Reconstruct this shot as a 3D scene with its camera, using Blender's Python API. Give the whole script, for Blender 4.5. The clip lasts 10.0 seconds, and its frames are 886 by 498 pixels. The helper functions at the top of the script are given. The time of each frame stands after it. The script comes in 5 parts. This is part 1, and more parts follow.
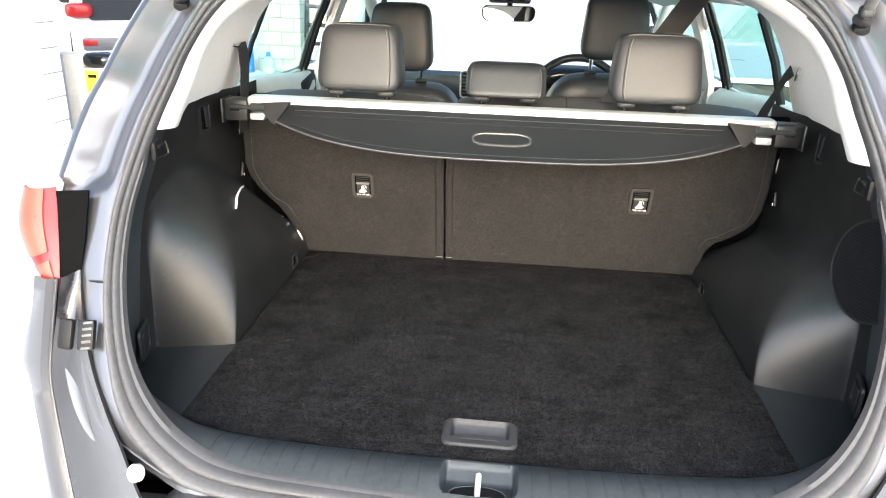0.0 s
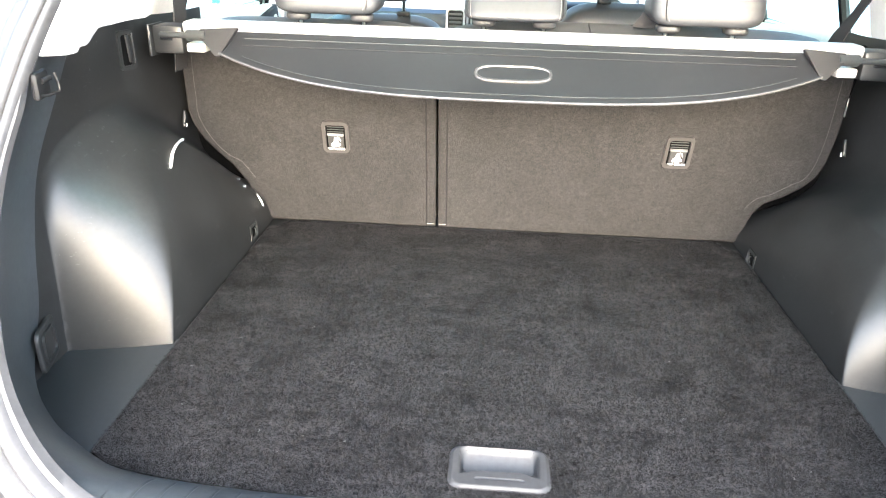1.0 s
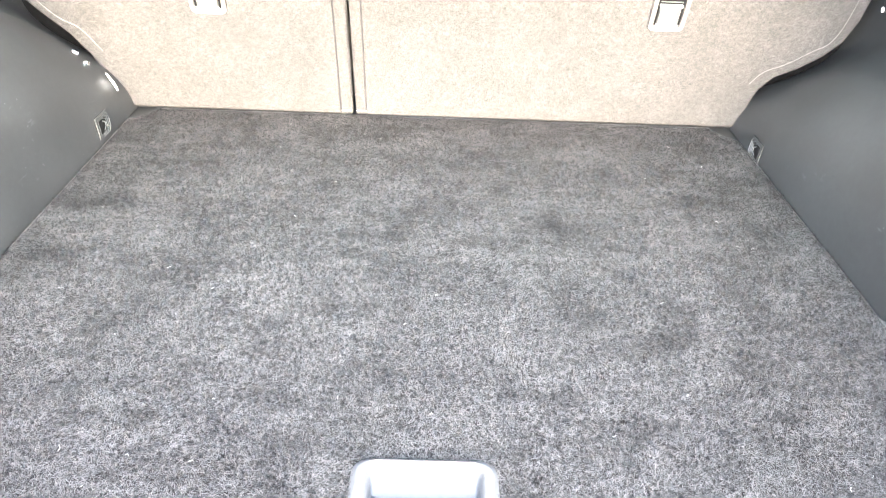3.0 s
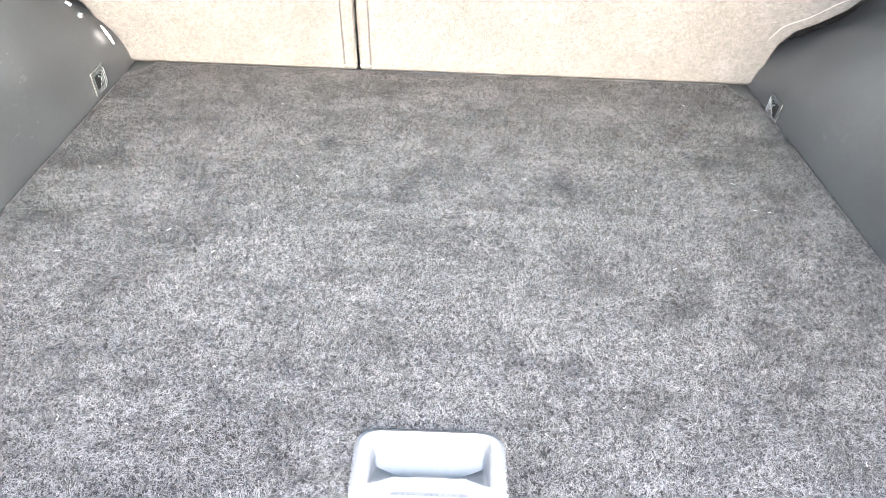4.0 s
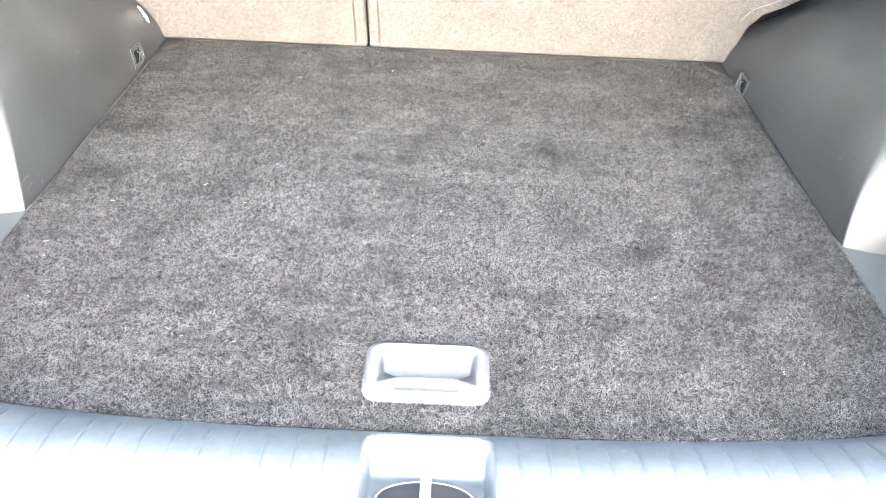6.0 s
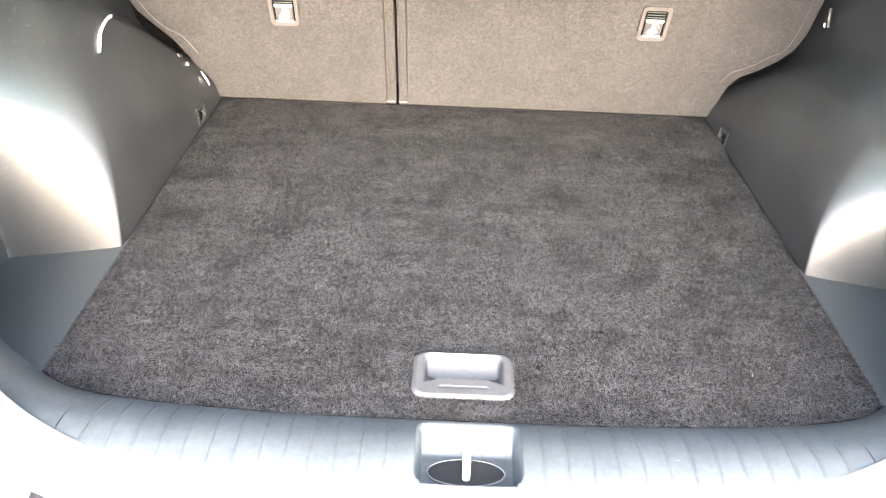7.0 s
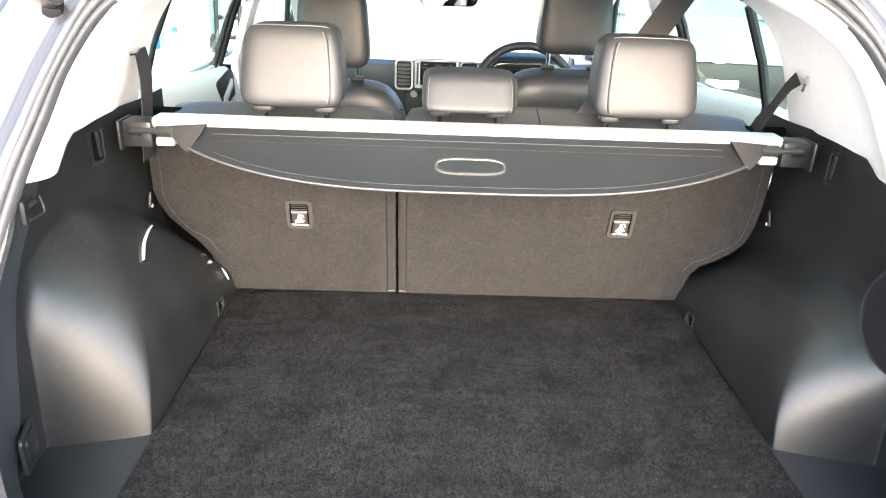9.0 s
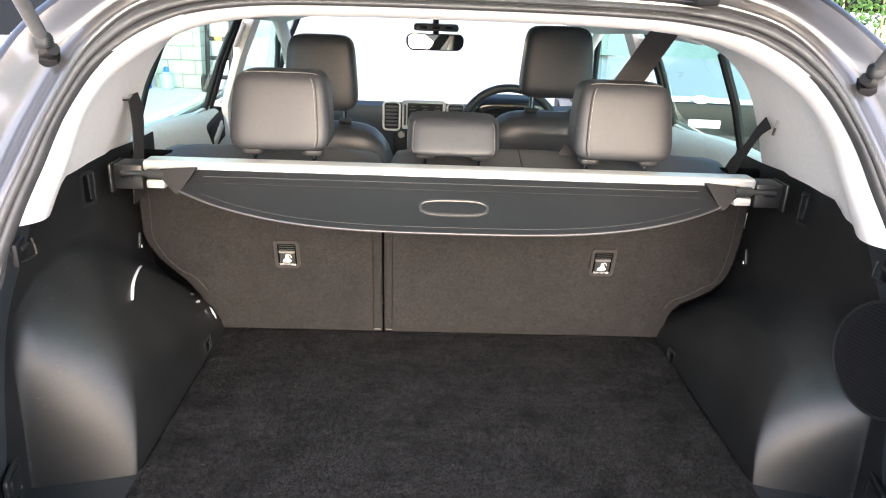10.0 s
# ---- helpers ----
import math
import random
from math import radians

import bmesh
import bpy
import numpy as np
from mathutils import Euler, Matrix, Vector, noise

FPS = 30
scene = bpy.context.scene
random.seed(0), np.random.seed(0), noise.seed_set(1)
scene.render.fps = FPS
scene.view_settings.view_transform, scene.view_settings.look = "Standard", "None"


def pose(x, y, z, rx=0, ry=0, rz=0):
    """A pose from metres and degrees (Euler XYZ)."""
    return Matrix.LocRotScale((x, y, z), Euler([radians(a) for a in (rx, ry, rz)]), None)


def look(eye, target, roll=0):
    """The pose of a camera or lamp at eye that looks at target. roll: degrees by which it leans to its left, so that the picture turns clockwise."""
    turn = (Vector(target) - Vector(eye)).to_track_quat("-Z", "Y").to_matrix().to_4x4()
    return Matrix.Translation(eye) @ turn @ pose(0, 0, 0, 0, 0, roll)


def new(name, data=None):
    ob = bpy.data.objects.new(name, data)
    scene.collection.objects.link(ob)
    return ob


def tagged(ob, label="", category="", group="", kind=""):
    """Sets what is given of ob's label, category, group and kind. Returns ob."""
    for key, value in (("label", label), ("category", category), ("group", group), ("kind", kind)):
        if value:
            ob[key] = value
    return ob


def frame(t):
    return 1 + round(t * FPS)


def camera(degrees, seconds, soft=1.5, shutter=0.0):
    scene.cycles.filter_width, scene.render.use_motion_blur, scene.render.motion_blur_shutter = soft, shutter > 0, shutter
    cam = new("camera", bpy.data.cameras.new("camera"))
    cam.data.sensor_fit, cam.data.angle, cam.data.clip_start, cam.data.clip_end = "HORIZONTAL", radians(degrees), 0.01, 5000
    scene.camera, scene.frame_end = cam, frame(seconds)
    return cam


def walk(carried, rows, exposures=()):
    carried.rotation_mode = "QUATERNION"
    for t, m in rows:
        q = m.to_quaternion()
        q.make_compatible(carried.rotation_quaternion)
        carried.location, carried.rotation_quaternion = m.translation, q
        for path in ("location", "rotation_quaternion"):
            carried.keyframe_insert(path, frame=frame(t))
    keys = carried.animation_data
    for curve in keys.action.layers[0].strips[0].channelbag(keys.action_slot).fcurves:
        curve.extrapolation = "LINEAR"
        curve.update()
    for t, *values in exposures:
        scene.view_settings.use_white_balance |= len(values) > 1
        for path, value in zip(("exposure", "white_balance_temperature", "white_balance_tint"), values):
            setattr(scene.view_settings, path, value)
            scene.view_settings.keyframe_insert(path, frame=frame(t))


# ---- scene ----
cam = camera(63.8, 10.0, 1.1)
PATH = [
    (0, (0.022, -0.934, 1.452), (-0.151, 0.928, 0.744), 1.8),
    (0.5, (-0.027, -0.772, 1.393), (-0.184, 1.081, 0.657), 1.9),
    (1, (-0.036, -0.623, 1.346), (-0.145, 1.202, 0.534), 1.7),
    (1.5, (-0.018, -0.489, 1.295), (-0.053, 1.305, 0.412), 1.9),
    (2, (-0.005, -0.385, 1.268), (0.006, 1.364, 0.298), 2.1),
    (2.5, (-0.001, -0.33, 1.249), (0.035, 1.376, 0.205), 2.5),
    (4, (-0.002, -0.271, 1.232), (0.021, 1.317, 0.016), 2.6),
    (4.5, (0.003, -0.278, 1.236), (0.019, 1.29, -0.006), 2.6),
    (5, (0.012, -0.29, 1.239), (0.022, 1.269, -0.014), 2.6),
    (5.5, (0.016, -0.328, 1.25), (0.024, 1.224, -0.012), 2.6),
    (5.7, (0.014, -0.353, 1.262), (0.025, 1.197, -0.001), 2.8),
    (7, (-0.032, -0.545, 1.383), (-0.031, 1.075, 0.209), 2.4),
    (7.5, (-0.054, -0.588, 1.431), (-0.044, 1.102, 0.362), 2.4),
    (8, (-0.073, -0.621, 1.466), (-0.055, 1.141, 0.52), 2.2),
    (8.5, (-0.076, -0.638, 1.483), (-0.045, 1.174, 0.637), 2.2),
    (9, (-0.072, -0.647, 1.49), (-0.028, 1.196, 0.714), 2.2),
    (9.5, (-0.067, -0.664, 1.504), (-0.01, 1.199, 0.78), 2.2),
    (10, (-0.063, -0.673, 1.506), (0.007, 1.207, 0.827), 2.3),
]
EXPOSURES = [(0, 2.2), (0.5, 2.85), (1.0, 3.65), (1.5, 4.7), (2.0, 5.32), (2.5, 5.54), (4.0, 5.68), (5.5, 5.84), (7.0, 4.58), (7.5, 4.83),
             (8.0, 4.62), (8.5, 3.68), (9.0, 3.14), (9.5, 2.64), (10.0, 2.16)]


def balance(t):
    """The film turns a little warmer in its last third, most of all as the camera draws back."""
    near = min(1.0, t / 1.5) * min(1.0, max(0.0, (7.2 - t) / 1.5))
    late = min(1.0, max(0.0, (t - 5.5) / 1.5))
    return 5780 - 160 * near + 20 * late + 260 * max(0.0, 1 - abs(t - 7.2) / 1.2), 9 + 0.6 * near + 4.2 * late + 2.5 * max(0.0, t - 9)


EXPOSURES = [(t, stops, *balance(t)) for t, stops in EXPOSURES]
walk(cam, [(t, look(eye, target, roll)) for t, eye, target, roll in PATH], EXPOSURES)

# ---- light: bright hazy daylight that comes mostly from behind the open boot ----
world = bpy.data.worlds.new("world")
scene.world = world
world.use_nodes = True
wn = world.node_tree.nodes
sky = wn.new("ShaderNodeTexSky")
sky.sky_type = "NISHITA"
sky.sun_disc = False
sky.sun_elevation = radians(14)
sky.sun_rotation = radians(174)
sky.air_density, sky.dust_density, sky.ozone_density = 0.8, 6.0, 0.6
world.node_tree.links.new(sky.outputs[0], wn["Background"].inputs[0])
wn["Background"].inputs[1].default_value = 0.15
sun = new("sun", bpy.data.lights.new("sun", "SUN"))
sun.data.energy, sun.data.angle, sun.data.color = 2.4, radians(130), (0.985, 0.99, 1.0)
sun.matrix_world = look((0.9, -8.5, 2.12), (0, 0, 0))

F = 0.74  # height of the boot floor over the ground


# ---- materials ----
def ramp(nt, fac, a, b, lo=0.3, hi=0.7):
    n = nt.nodes.new("ShaderNodeValToRGB")
    n.color_ramp.elements[0].position, n.color_ramp.elements[1].position = lo, hi
    n.color_ramp.elements[0].color, n.color_ramp.elements[1].color = (*a, 1), (*b, 1)
    nt.links.new(fac, n.inputs[0])
    return n.outputs[0]


def noise_tex(nt, co, scale, detail=4, rough=0.6, stretch=None):
    n = nt.nodes.new("ShaderNodeTexNoise")
    n.inputs["Scale"].default_value, n.inputs["Detail"].default_value, n.inputs["Roughness"].default_value = scale, detail, rough
    if stretch:
        mp = nt.nodes.new("ShaderNodeMapping")
        mp.inputs["Scale"].default_value = stretch
        nt.links.new(co, mp.inputs[0])
        co = mp.outputs[0]
    nt.links.new(co, n.inputs["Vector"])
    return n.outputs["Fac"]


def material(name, color, rough=0.5, metal=0.0, var=0.15, big=4.0, fine=120.0, bump=0.15, bump_scale=400.0, bump_dist=0.001, coat=0.0,
             sheen=0.0, ior=1.5, stretch=None, alpha_rough=0.08, island=0.0):
    """A surface with colour variation at two scales, roughness variation and fine relief."""
    m = bpy.data.materials.new(name)
    m.use_nodes = True
    nt = m.node_tree
    p = nt.nodes["Principled BSDF"]
    co = nt.nodes.new("ShaderNodeTexCoord").outputs["Object"]
    lo = [c * (1 - var) for c in color]
    hi = [min(1.0, c * (1 + var)) for c in color]
    n1, n2 = noise_tex(nt, co, big, 5, 0.6, stretch), noise_tex(nt, co, fine, 3, 0.6, stretch)
    mix = nt.nodes.new("ShaderNodeMath")
    mix.operation = "ADD"
    nt.links.new(n1, mix.inputs[0])
    nt.links.new(n2, mix.inputs[1])
    half = nt.nodes.new("ShaderNodeMath")
    half.operation = "MULTIPLY"
    half.inputs[1].default_value = 0.5
    nt.links.new(mix.outputs[0], half.inputs[0])
    nt.links.new(ramp(nt, half.outputs[0], lo, hi, 0.38, 0.62), p.inputs["Base Color"])
    r = nt.nodes.new("ShaderNodeMapRange")
    r.inputs["To Min"].default_value, r.inputs["To Max"].default_value = max(0.02, rough - alpha_rough), min(1.0, rough + alpha_rough)
    nt.links.new(n1, r.inputs["Value"])
    nt.links.new(r.outputs[0], p.inputs["Roughness"])
    p.inputs["Metallic"].default_value, p.inputs["IOR"].default_value = metal, ior
    p.inputs["Coat Weight"].default_value, p.inputs["Coat Roughness"].default_value = coat, 0.04
    p.inputs["Sheen Weight"].default_value, p.inputs["Sheen Roughness"].default_value = sheen, 0.5
    if bump:
        b = nt.nodes.new("ShaderNodeBump")
        b.inputs["Strength"].default_value, b.inputs["Distance"].default_value = bump, bump_dist
        nt.links.new(noise_tex(nt, co, bump_scale, 4, 0.65, stretch), b.inputs["Height"])
        nt.links.new(b.outputs[0], p.inputs["Normal"])
    return m


def add_scuffs(m, color, scale, stretch, cut):
    """Pale rubbed scuffs and short scratches over a plain plastic."""
    nt = m.node_tree
    p = nt.nodes["Principled BSDF"]
    co = nt.nodes.new("ShaderNodeTexCoord").outputs["Object"]
    a = ramp(nt, noise_tex(nt, co, scale, 3, 0.7, stretch), (0, 0, 0), (1, 1, 1), cut, cut + 0.03)
    b = ramp(nt, noise_tex(nt, co, 7, 3, 0.6), (0, 0, 0), (1, 1, 1), 0.54, 0.62)
    both = nt.nodes.new("ShaderNodeMath")
    both.operation = "MULTIPLY"
    nt.links.new(a, both.inputs[0])
    nt.links.new(b, both.inputs[1])
    mix = nt.nodes.new("ShaderNodeMix")
    mix.data_type = "RGBA"
    nt.links.new(both.outputs[0], mix.inputs["Factor"])
    nt.links.new(p.inputs["Base Color"].links[0].from_socket, mix.inputs[6])
    mix.inputs[7].default_value = (*color, 1)
    nt.links.new(mix.outputs[2], p.inputs["Base Color"])


def mottle(m, scale, lo, hi, a=0.40, b=0.60, stretch=None, detail=3):
    """Multiply the colour by a fine or coarse mottling."""
    nt = m.node_tree
    p = nt.nodes["Principled BSDF"]
    co = nt.nodes.new("ShaderNodeTexCoord").outputs["Object"]
    mul = nt.nodes.new("ShaderNodeMix")
    mul.data_type, mul.blend_type = "RGBA", "MULTIPLY"
    mul.inputs["Factor"].default_value = 1.0
    nt.links.new(p.inputs["Base Color"].links[0].from_socket, mul.inputs[6])
    nt.links.new(ramp(nt, noise_tex(nt, co, scale, detail, 0.65, stretch), (lo, lo, lo), (hi, hi, hi), a, b), mul.inputs[7])
    nt.links.new(mul.outputs[2], p.inputs["Base Color"])


def glass_material(name, tint):
    m = bpy.data.materials.new(name)
    m.use_nodes = True
    nt = m.node_tree
    nt.nodes.remove(nt.nodes["Principled BSDF"])
    clear, shine, mix = nt.nodes.new("ShaderNodeBsdfTransparent"), nt.nodes.new("ShaderNodeBsdfGlossy"), nt.nodes.new("ShaderNodeMixShader")
    lw = nt.nodes.new("ShaderNodeLayerWeight")
    lw.inputs[0].default_value = 0.5
    steep, fres = nt.nodes.new("ShaderNodeMath"), nt.nodes.new("ShaderNodeMath")
    steep.operation, fres.operation = "POWER", "MULTIPLY_ADD"
    steep.inputs[1].default_value, fres.inputs[1].default_value, fres.inputs[2].default_value = 5.0, 0.7, 0.05
    nt.links.new(lw.outputs["Facing"], steep.inputs[0])
    nt.links.new(steep.outputs[0], fres.inputs[0])
    clear.inputs[0].default_value = (*tint, 1)
    shine.inputs["Roughness"].default_value = 0.02
    nt.links.new(fres.outputs[0], mix.inputs[0])
    nt.links.new(clear.outputs[0], mix.inputs[1])
    nt.links.new(shine.outputs[0], mix.inputs[2])
    nt.links.new(mix.outputs[0], nt.nodes["Material Output"].inputs[0])
    return m


M_TRIM = material("black_grained_plastic", (0.0100, 0.0104, 0.0105), 0.50, ior=1.47, coat=0.25, var=0.2, big=6, bump=0.10, bump_scale=1500, bump_dist=0.0004)
M_TRIM.node_tree.nodes["Principled BSDF"].inputs["Coat Roughness"].default_value = 0.27
M_SILL = material("grey_black_sill_plastic", (0.036, 0.0415, 0.0450), 0.40, var=0.2, big=9, bump=0.12, bump_scale=1200, bump_dist=0.0004)
M_SEAL = material("grey_rubber_seal", (0.062, 0.062, 0.064), 0.56, var=0.2, big=10, bump=0.08, bump_scale=700, bump_dist=0.0005)
M_SEALDARK = material("dark_grey_rubber", (0.040, 0.040, 0.042), 0.5, var=0.2, big=10, bump=0.08, bump_scale=700, bump_dist=0.0005)
M_CARPET = material("black_carpet_backing", (0.006, 0.006, 0.0062), 0.95, var=0.45, big=7, fine=60, bump=0.9, bump_scale=500, bump_dist=0.003)
M_FELT = material("brown_grey_felt", (0.0211, 0.0199, 0.0197), 0.95, var=0.16, big=7, fine=420, bump=1.0, bump_scale=600, bump_dist=0.003, sheen=0.1)
M_LEATHER = material("dark_grey_leather", (0.0240, 0.0252, 0.0280), 0.48, ior=1.45, var=0.12, big=8, bump=0.22, bump_scale=800, bump_dist=0.0006)
M_SEATBACK = material("black_seat_leather", (0.036, 0.036, 0.037), 0.38, var=0.12, big=8, bump=0.2, bump_scale=800, bump_dist=0.0006)
M_REARSEAT = material("charcoal_seat_leather", (0.044, 0.044, 0.045), 0.50, var=0.12, big=8, bump=0.2, bump_scale=800, bump_dist=0.0006)
M_VINYL = material("black_cover_vinyl", (0.0060, 0.0064, 0.0075), 0.40, ior=1.95, var=0.15, big=5, bump=0.18, bump_scale=1400, bump_dist=0.0004)
M_BEIGE = material("beige_textured_trim", (0.87, 0.83, 0.775), 0.5, var=0.04, big=5, bump=0.1, bump_scale=900, bump_dist=0.0005)
M_LINER = material("off_white_headlining", (0.86, 0.83, 0.78), 0.9, var=0.06, big=5, bump=0.25, bump_scale=900, bump_dist=0.0008)
M_PAINT = material("dark_grey_metallic_paint", (0.086, 0.087, 0.094), 0.32, metal=0.6, var=0.08, big=3, fine=900, bump=0.0, coat=0.8)
M_ALU = material("brushed_silver_metal", (0.74, 0.73, 0.71), 0.36, metal=0.6, var=0.05, big=8, bump=0.05, bump_scale=500, stretch=(1, 40, 40))
M_FLOORPL = material("blue_black_floor_plastic", (0.017, 0.0195, 0.0215), 0.42, var=0.15, bump=0.15, bump_scale=1000, bump_dist=0.0005)
M_CHROME = material("chrome", (0.8, 0.8, 0.8), 0.12, metal=1.0, var=0.03, bump=0)
M_BLACK = material("matt_black_plastic", (0.0075, 0.0075, 0.0082), 0.55, ior=1.35, var=0.2, bump=0.1, bump_scale=900, bump_dist=0.0004)
M_GLOSS = material("gloss_black_plastic", (0.010, 0.010, 0.011), 0.15, var=0.1, bump=0)
M_GLOSSPAINT = material("gloss_black_body_paint", (0.014, 0.014, 0.016), 0.26, var=0.1, big=5, bump=0, coat=1.0)
M_GREYPL = material("mid_grey_plastic", (0.10, 0.10, 0.10), 0.4, var=0.15, bump=0.1, bump_scale=900, bump_dist=0.0004)
M_LIGHTPL = material("pale_grey_plastic", (0.42, 0.42, 0.43), 0.4, var=0.1, bump=0.08, bump_scale=700, bump_dist=0.0004)
M_CARPET.node_tree.nodes["Principled BSDF"].inputs["Specular IOR Level"].default_value = 0.05
add_scuffs(M_TRIM, (0.06, 0.06, 0.06), 130, (1, 1, 1), 0.67)
add_scuffs(M_TRIM, (0.030, 0.030, 0.031), 55, (1, 0.5, 2.2), 0.645)
mottle(M_TRIM, 9, 0.88, 1.16)
add_scuffs(M_SILL, (0.16, 0.16, 0.16), 90, (1, 1, 1), 0.70)
M_FELT.node_tree.nodes["Principled BSDF"].inputs["Specular IOR Level"].default_value = 0.15
M_FELT.node_tree.nodes["Principled BSDF"].inputs["Sheen Weight"].default_value = 0.03
mottle(M_FELT, 420, 0.77, 1.23, 0.40, 0.60)
mottle(M_FELT, 150, 0.84, 1.16, 0.40, 0.60)
mottle(M_FELT, 24, 0.94, 1.06)
add_scuffs(M_FELT, (0.055, 0.051, 0.047), 75, (1.5, 1, 2.0), 0.67)
M_TRAY = material("grey_blue_tray_plastic", (0.027, 0.0275, 0.029), 0.6, var=0.15, big=30, bump=0.1, bump_scale=900, bump_dist=0.0004)
M_TABGREY = material("satin_grey_plastic", (0.024, 0.026, 0.026), 0.42, var=0.1, bump=0.1, bump_scale=900, bump_dist=0.0004)
M_VINYL.node_tree.nodes["Principled BSDF"].inputs["Specular IOR Level"].default_value = 0.22
M_FLAP = material("dark_grey_flap_plastic", (0.024, 0.024, 0.024), 0.4, var=0.1, bump=0)
M_WHITE = material("white_print", (0.8, 0.8, 0.8), 0.6, var=0.03, bump=0)
M_WHITEPL = material("white_rubber", (0.7, 0.69, 0.66), 0.5, var=0.08, bump=0.05)
M_RIB = material("worn_rib_grey", (0.13, 0.13, 0.13), 0.4, var=0.2, bump=0.1)
# near-black: shade put into gaps and recesses as colour; also the matt lamp panel
M_DARKMATT = material("gap_shade_and_panel_black", (0.0035, 0.0035, 0.0036), 1.0, var=0.2, bump=0.3, bump_scale=500)
M_DARKMATT.node_tree.nodes["Principled BSDF"].inputs["Specular IOR Level"].default_value = 0.05
M_FELTFRAME = material("brown_grey_plastic", (0.032, 0.030, 0.029), 0.45, var=0.1, bump=0.1, bump_scale=900, bump_dist=0.0004)
M_STITCH = material("pale_stitching", (0.17, 0.165, 0.155), 0.8, var=0.15, fine=500, bump=0.4, bump_scale=900)
M_PIPING = material("grey_edge_piping", (0.042, 0.042, 0.045), 0.35, var=0.1, bump=0.05)
M_BELT = material("black_belt_webbing", (0.015, 0.014, 0.014), 0.75, var=0.2, fine=500, bump=0.5, bump_scale=1200, bump_dist=0.0006)
M_DASH = material("blue_black_dashboard", (0.028, 0.034, 0.042), 0.5, var=0.15, bump=0.15, bump_scale=1000, bump_dist=0.0005)
M_DASHTOP = material("sheeny_dashboard_top", (0.035, 0.038, 0.042), 0.2, var=0.1, bump=0.03, bump_scale=1000, bump_dist=0.0003)
M_GRIP = material("satin_grip_grey", (0.040, 0.040, 0.041), 0.35, var=0.1, bump=0.05)
M_DOORTRIM = material("grey_door_trim", (0.60, 0.615, 0.57), 0.5, var=0.1, bump=0.15, bump_scale=900, bump_dist=0.0005)
M_RED = material("red_lamp_lens", (0.26, 0.006, 0.006), 0.3, var=0.15, big=20, bump=0)
M_LAMPPALE = material("pale_red_lamp_lens", (0.36, 0.060, 0.035), 0.3, var=0.1, big=20, bump=0)
M_SCREEN = material("dark_screen", (0.012, 0.013, 0.014), 0.6, ior=1.2, var=0.05, bump=0)
M_GLASS = glass_material("green_tinted_glass", (0.66, 0.90, 0.83))
M_REARGLASS = glass_material("deep_green_tinted_glass", (0.42, 0.84, 0.70))
M_CLEAR = glass_material("clear_windscreen_glass", (0.90, 0.96, 0.93))
M_TYRE = material("black_tyre_rubber", (0.02, 0.02, 0.02), 0.8, var=0.2, bump=0.3, bump_scale=200)
M_GROUND = material("pale_concrete_ground", (0.58, 0.57, 0.55), 0.85, var=0.18, big=0.8, fine=30, bump=0.4, bump_scale=60, bump_dist=0.004)
M_BLOCK = material("white_painted_block", (0.74, 0.74, 0.72), 0.8, var=0.07, big=3, fine=60, bump=0.5, bump_scale=90, bump_dist=0.004)
M_GREENBLOCK = material("pale_green_painted_block", (0.36, 0.42, 0.36), 0.8, var=0.08, big=3, fine=60, bump=0.5, bump_scale=90, bump_dist=0.004)
M_MORTAR = material("grey_mortar", (0.22, 0.22, 0.21), 0.9, var=0.15, big=5, bump=0.5, bump_scale=120, bump_dist=0.003)
M_WHITECAR = material("white_car_paint", (0.78, 0.78, 0.78), 0.3, var=0.03, bump=0, coat=1.0)
M_SILVERCAR = material("silver_green_car_paint", (0.27, 0.32, 0.31), 0.3, metal=0.1, var=0.04, bump=0, coat=1.0)
M_DARKGLASS = material("dark_car_glass", (0.02, 0.025, 0.025), 0.05, var=0.1, bump=0, coat=1.0)
# paler green copy of the car glass with the sky's reflection put into its colour
M_SKYGLASS = material("sky_toned_car_glass", (0.16, 0.24, 0.22), 0.05, var=0.1, bump=0, coat=1.0)
M_CARD = material("pale_cardboard", (0.60, 0.55, 0.46), 0.85, var=0.1, big=6, bump=0.2, bump_scale=200)
M_YELLOW = material("yellow_card_label", (0.75, 0.62, 0.04), 0.6, var=0.06, bump=0.05)
M_BLUE = material("blue_plastic", (0.03, 0.16, 0.55), 0.4, var=0.1, bump=0.05)
M_TAN = material("tan_render", (0.50, 0.42, 0.24), 0.85, var=0.12, big=2, bump=0.3, bump_scale=60)
M_LEAF = material("hedge_leaf", (0.07, 0.16, 0.03), 0.5, var=0.5, big=2, fine=20, bump=0)
M_FENCE = material("pale_yellow_fence_paint", (0.42, 0.37, 0.22), 0.7, var=0.12, bump=0.2, bump_scale=80)


# trodden and brushed marks in the pile: x, y, half length, half width, turn in degrees, depth
TRODDEN = [(-.260, .153, .014, .013, 0, .30), (-.320, .300, .070, .026, 55, .20), (-.284, .391, .040, .020, 20, .16), (-.457, .400, .055, .030, 30, .16),
           (-.470, .530, .050, .030, 10, .14), (.262, .300, .050, .018, 75, .20), (.300, .215, .060, .018, 40, .20), (.335, .172, .040, .014, 35, .20),
           (.372, .365, .055, .022, 120, .18), (.430, .290, .050, .030, 100, .15), (-.240, .200, .045, .016, 70, .15), (.400, .600, .060, .040, 20, .12),
           (-.390, .650, .080, .030, 10, .10)]


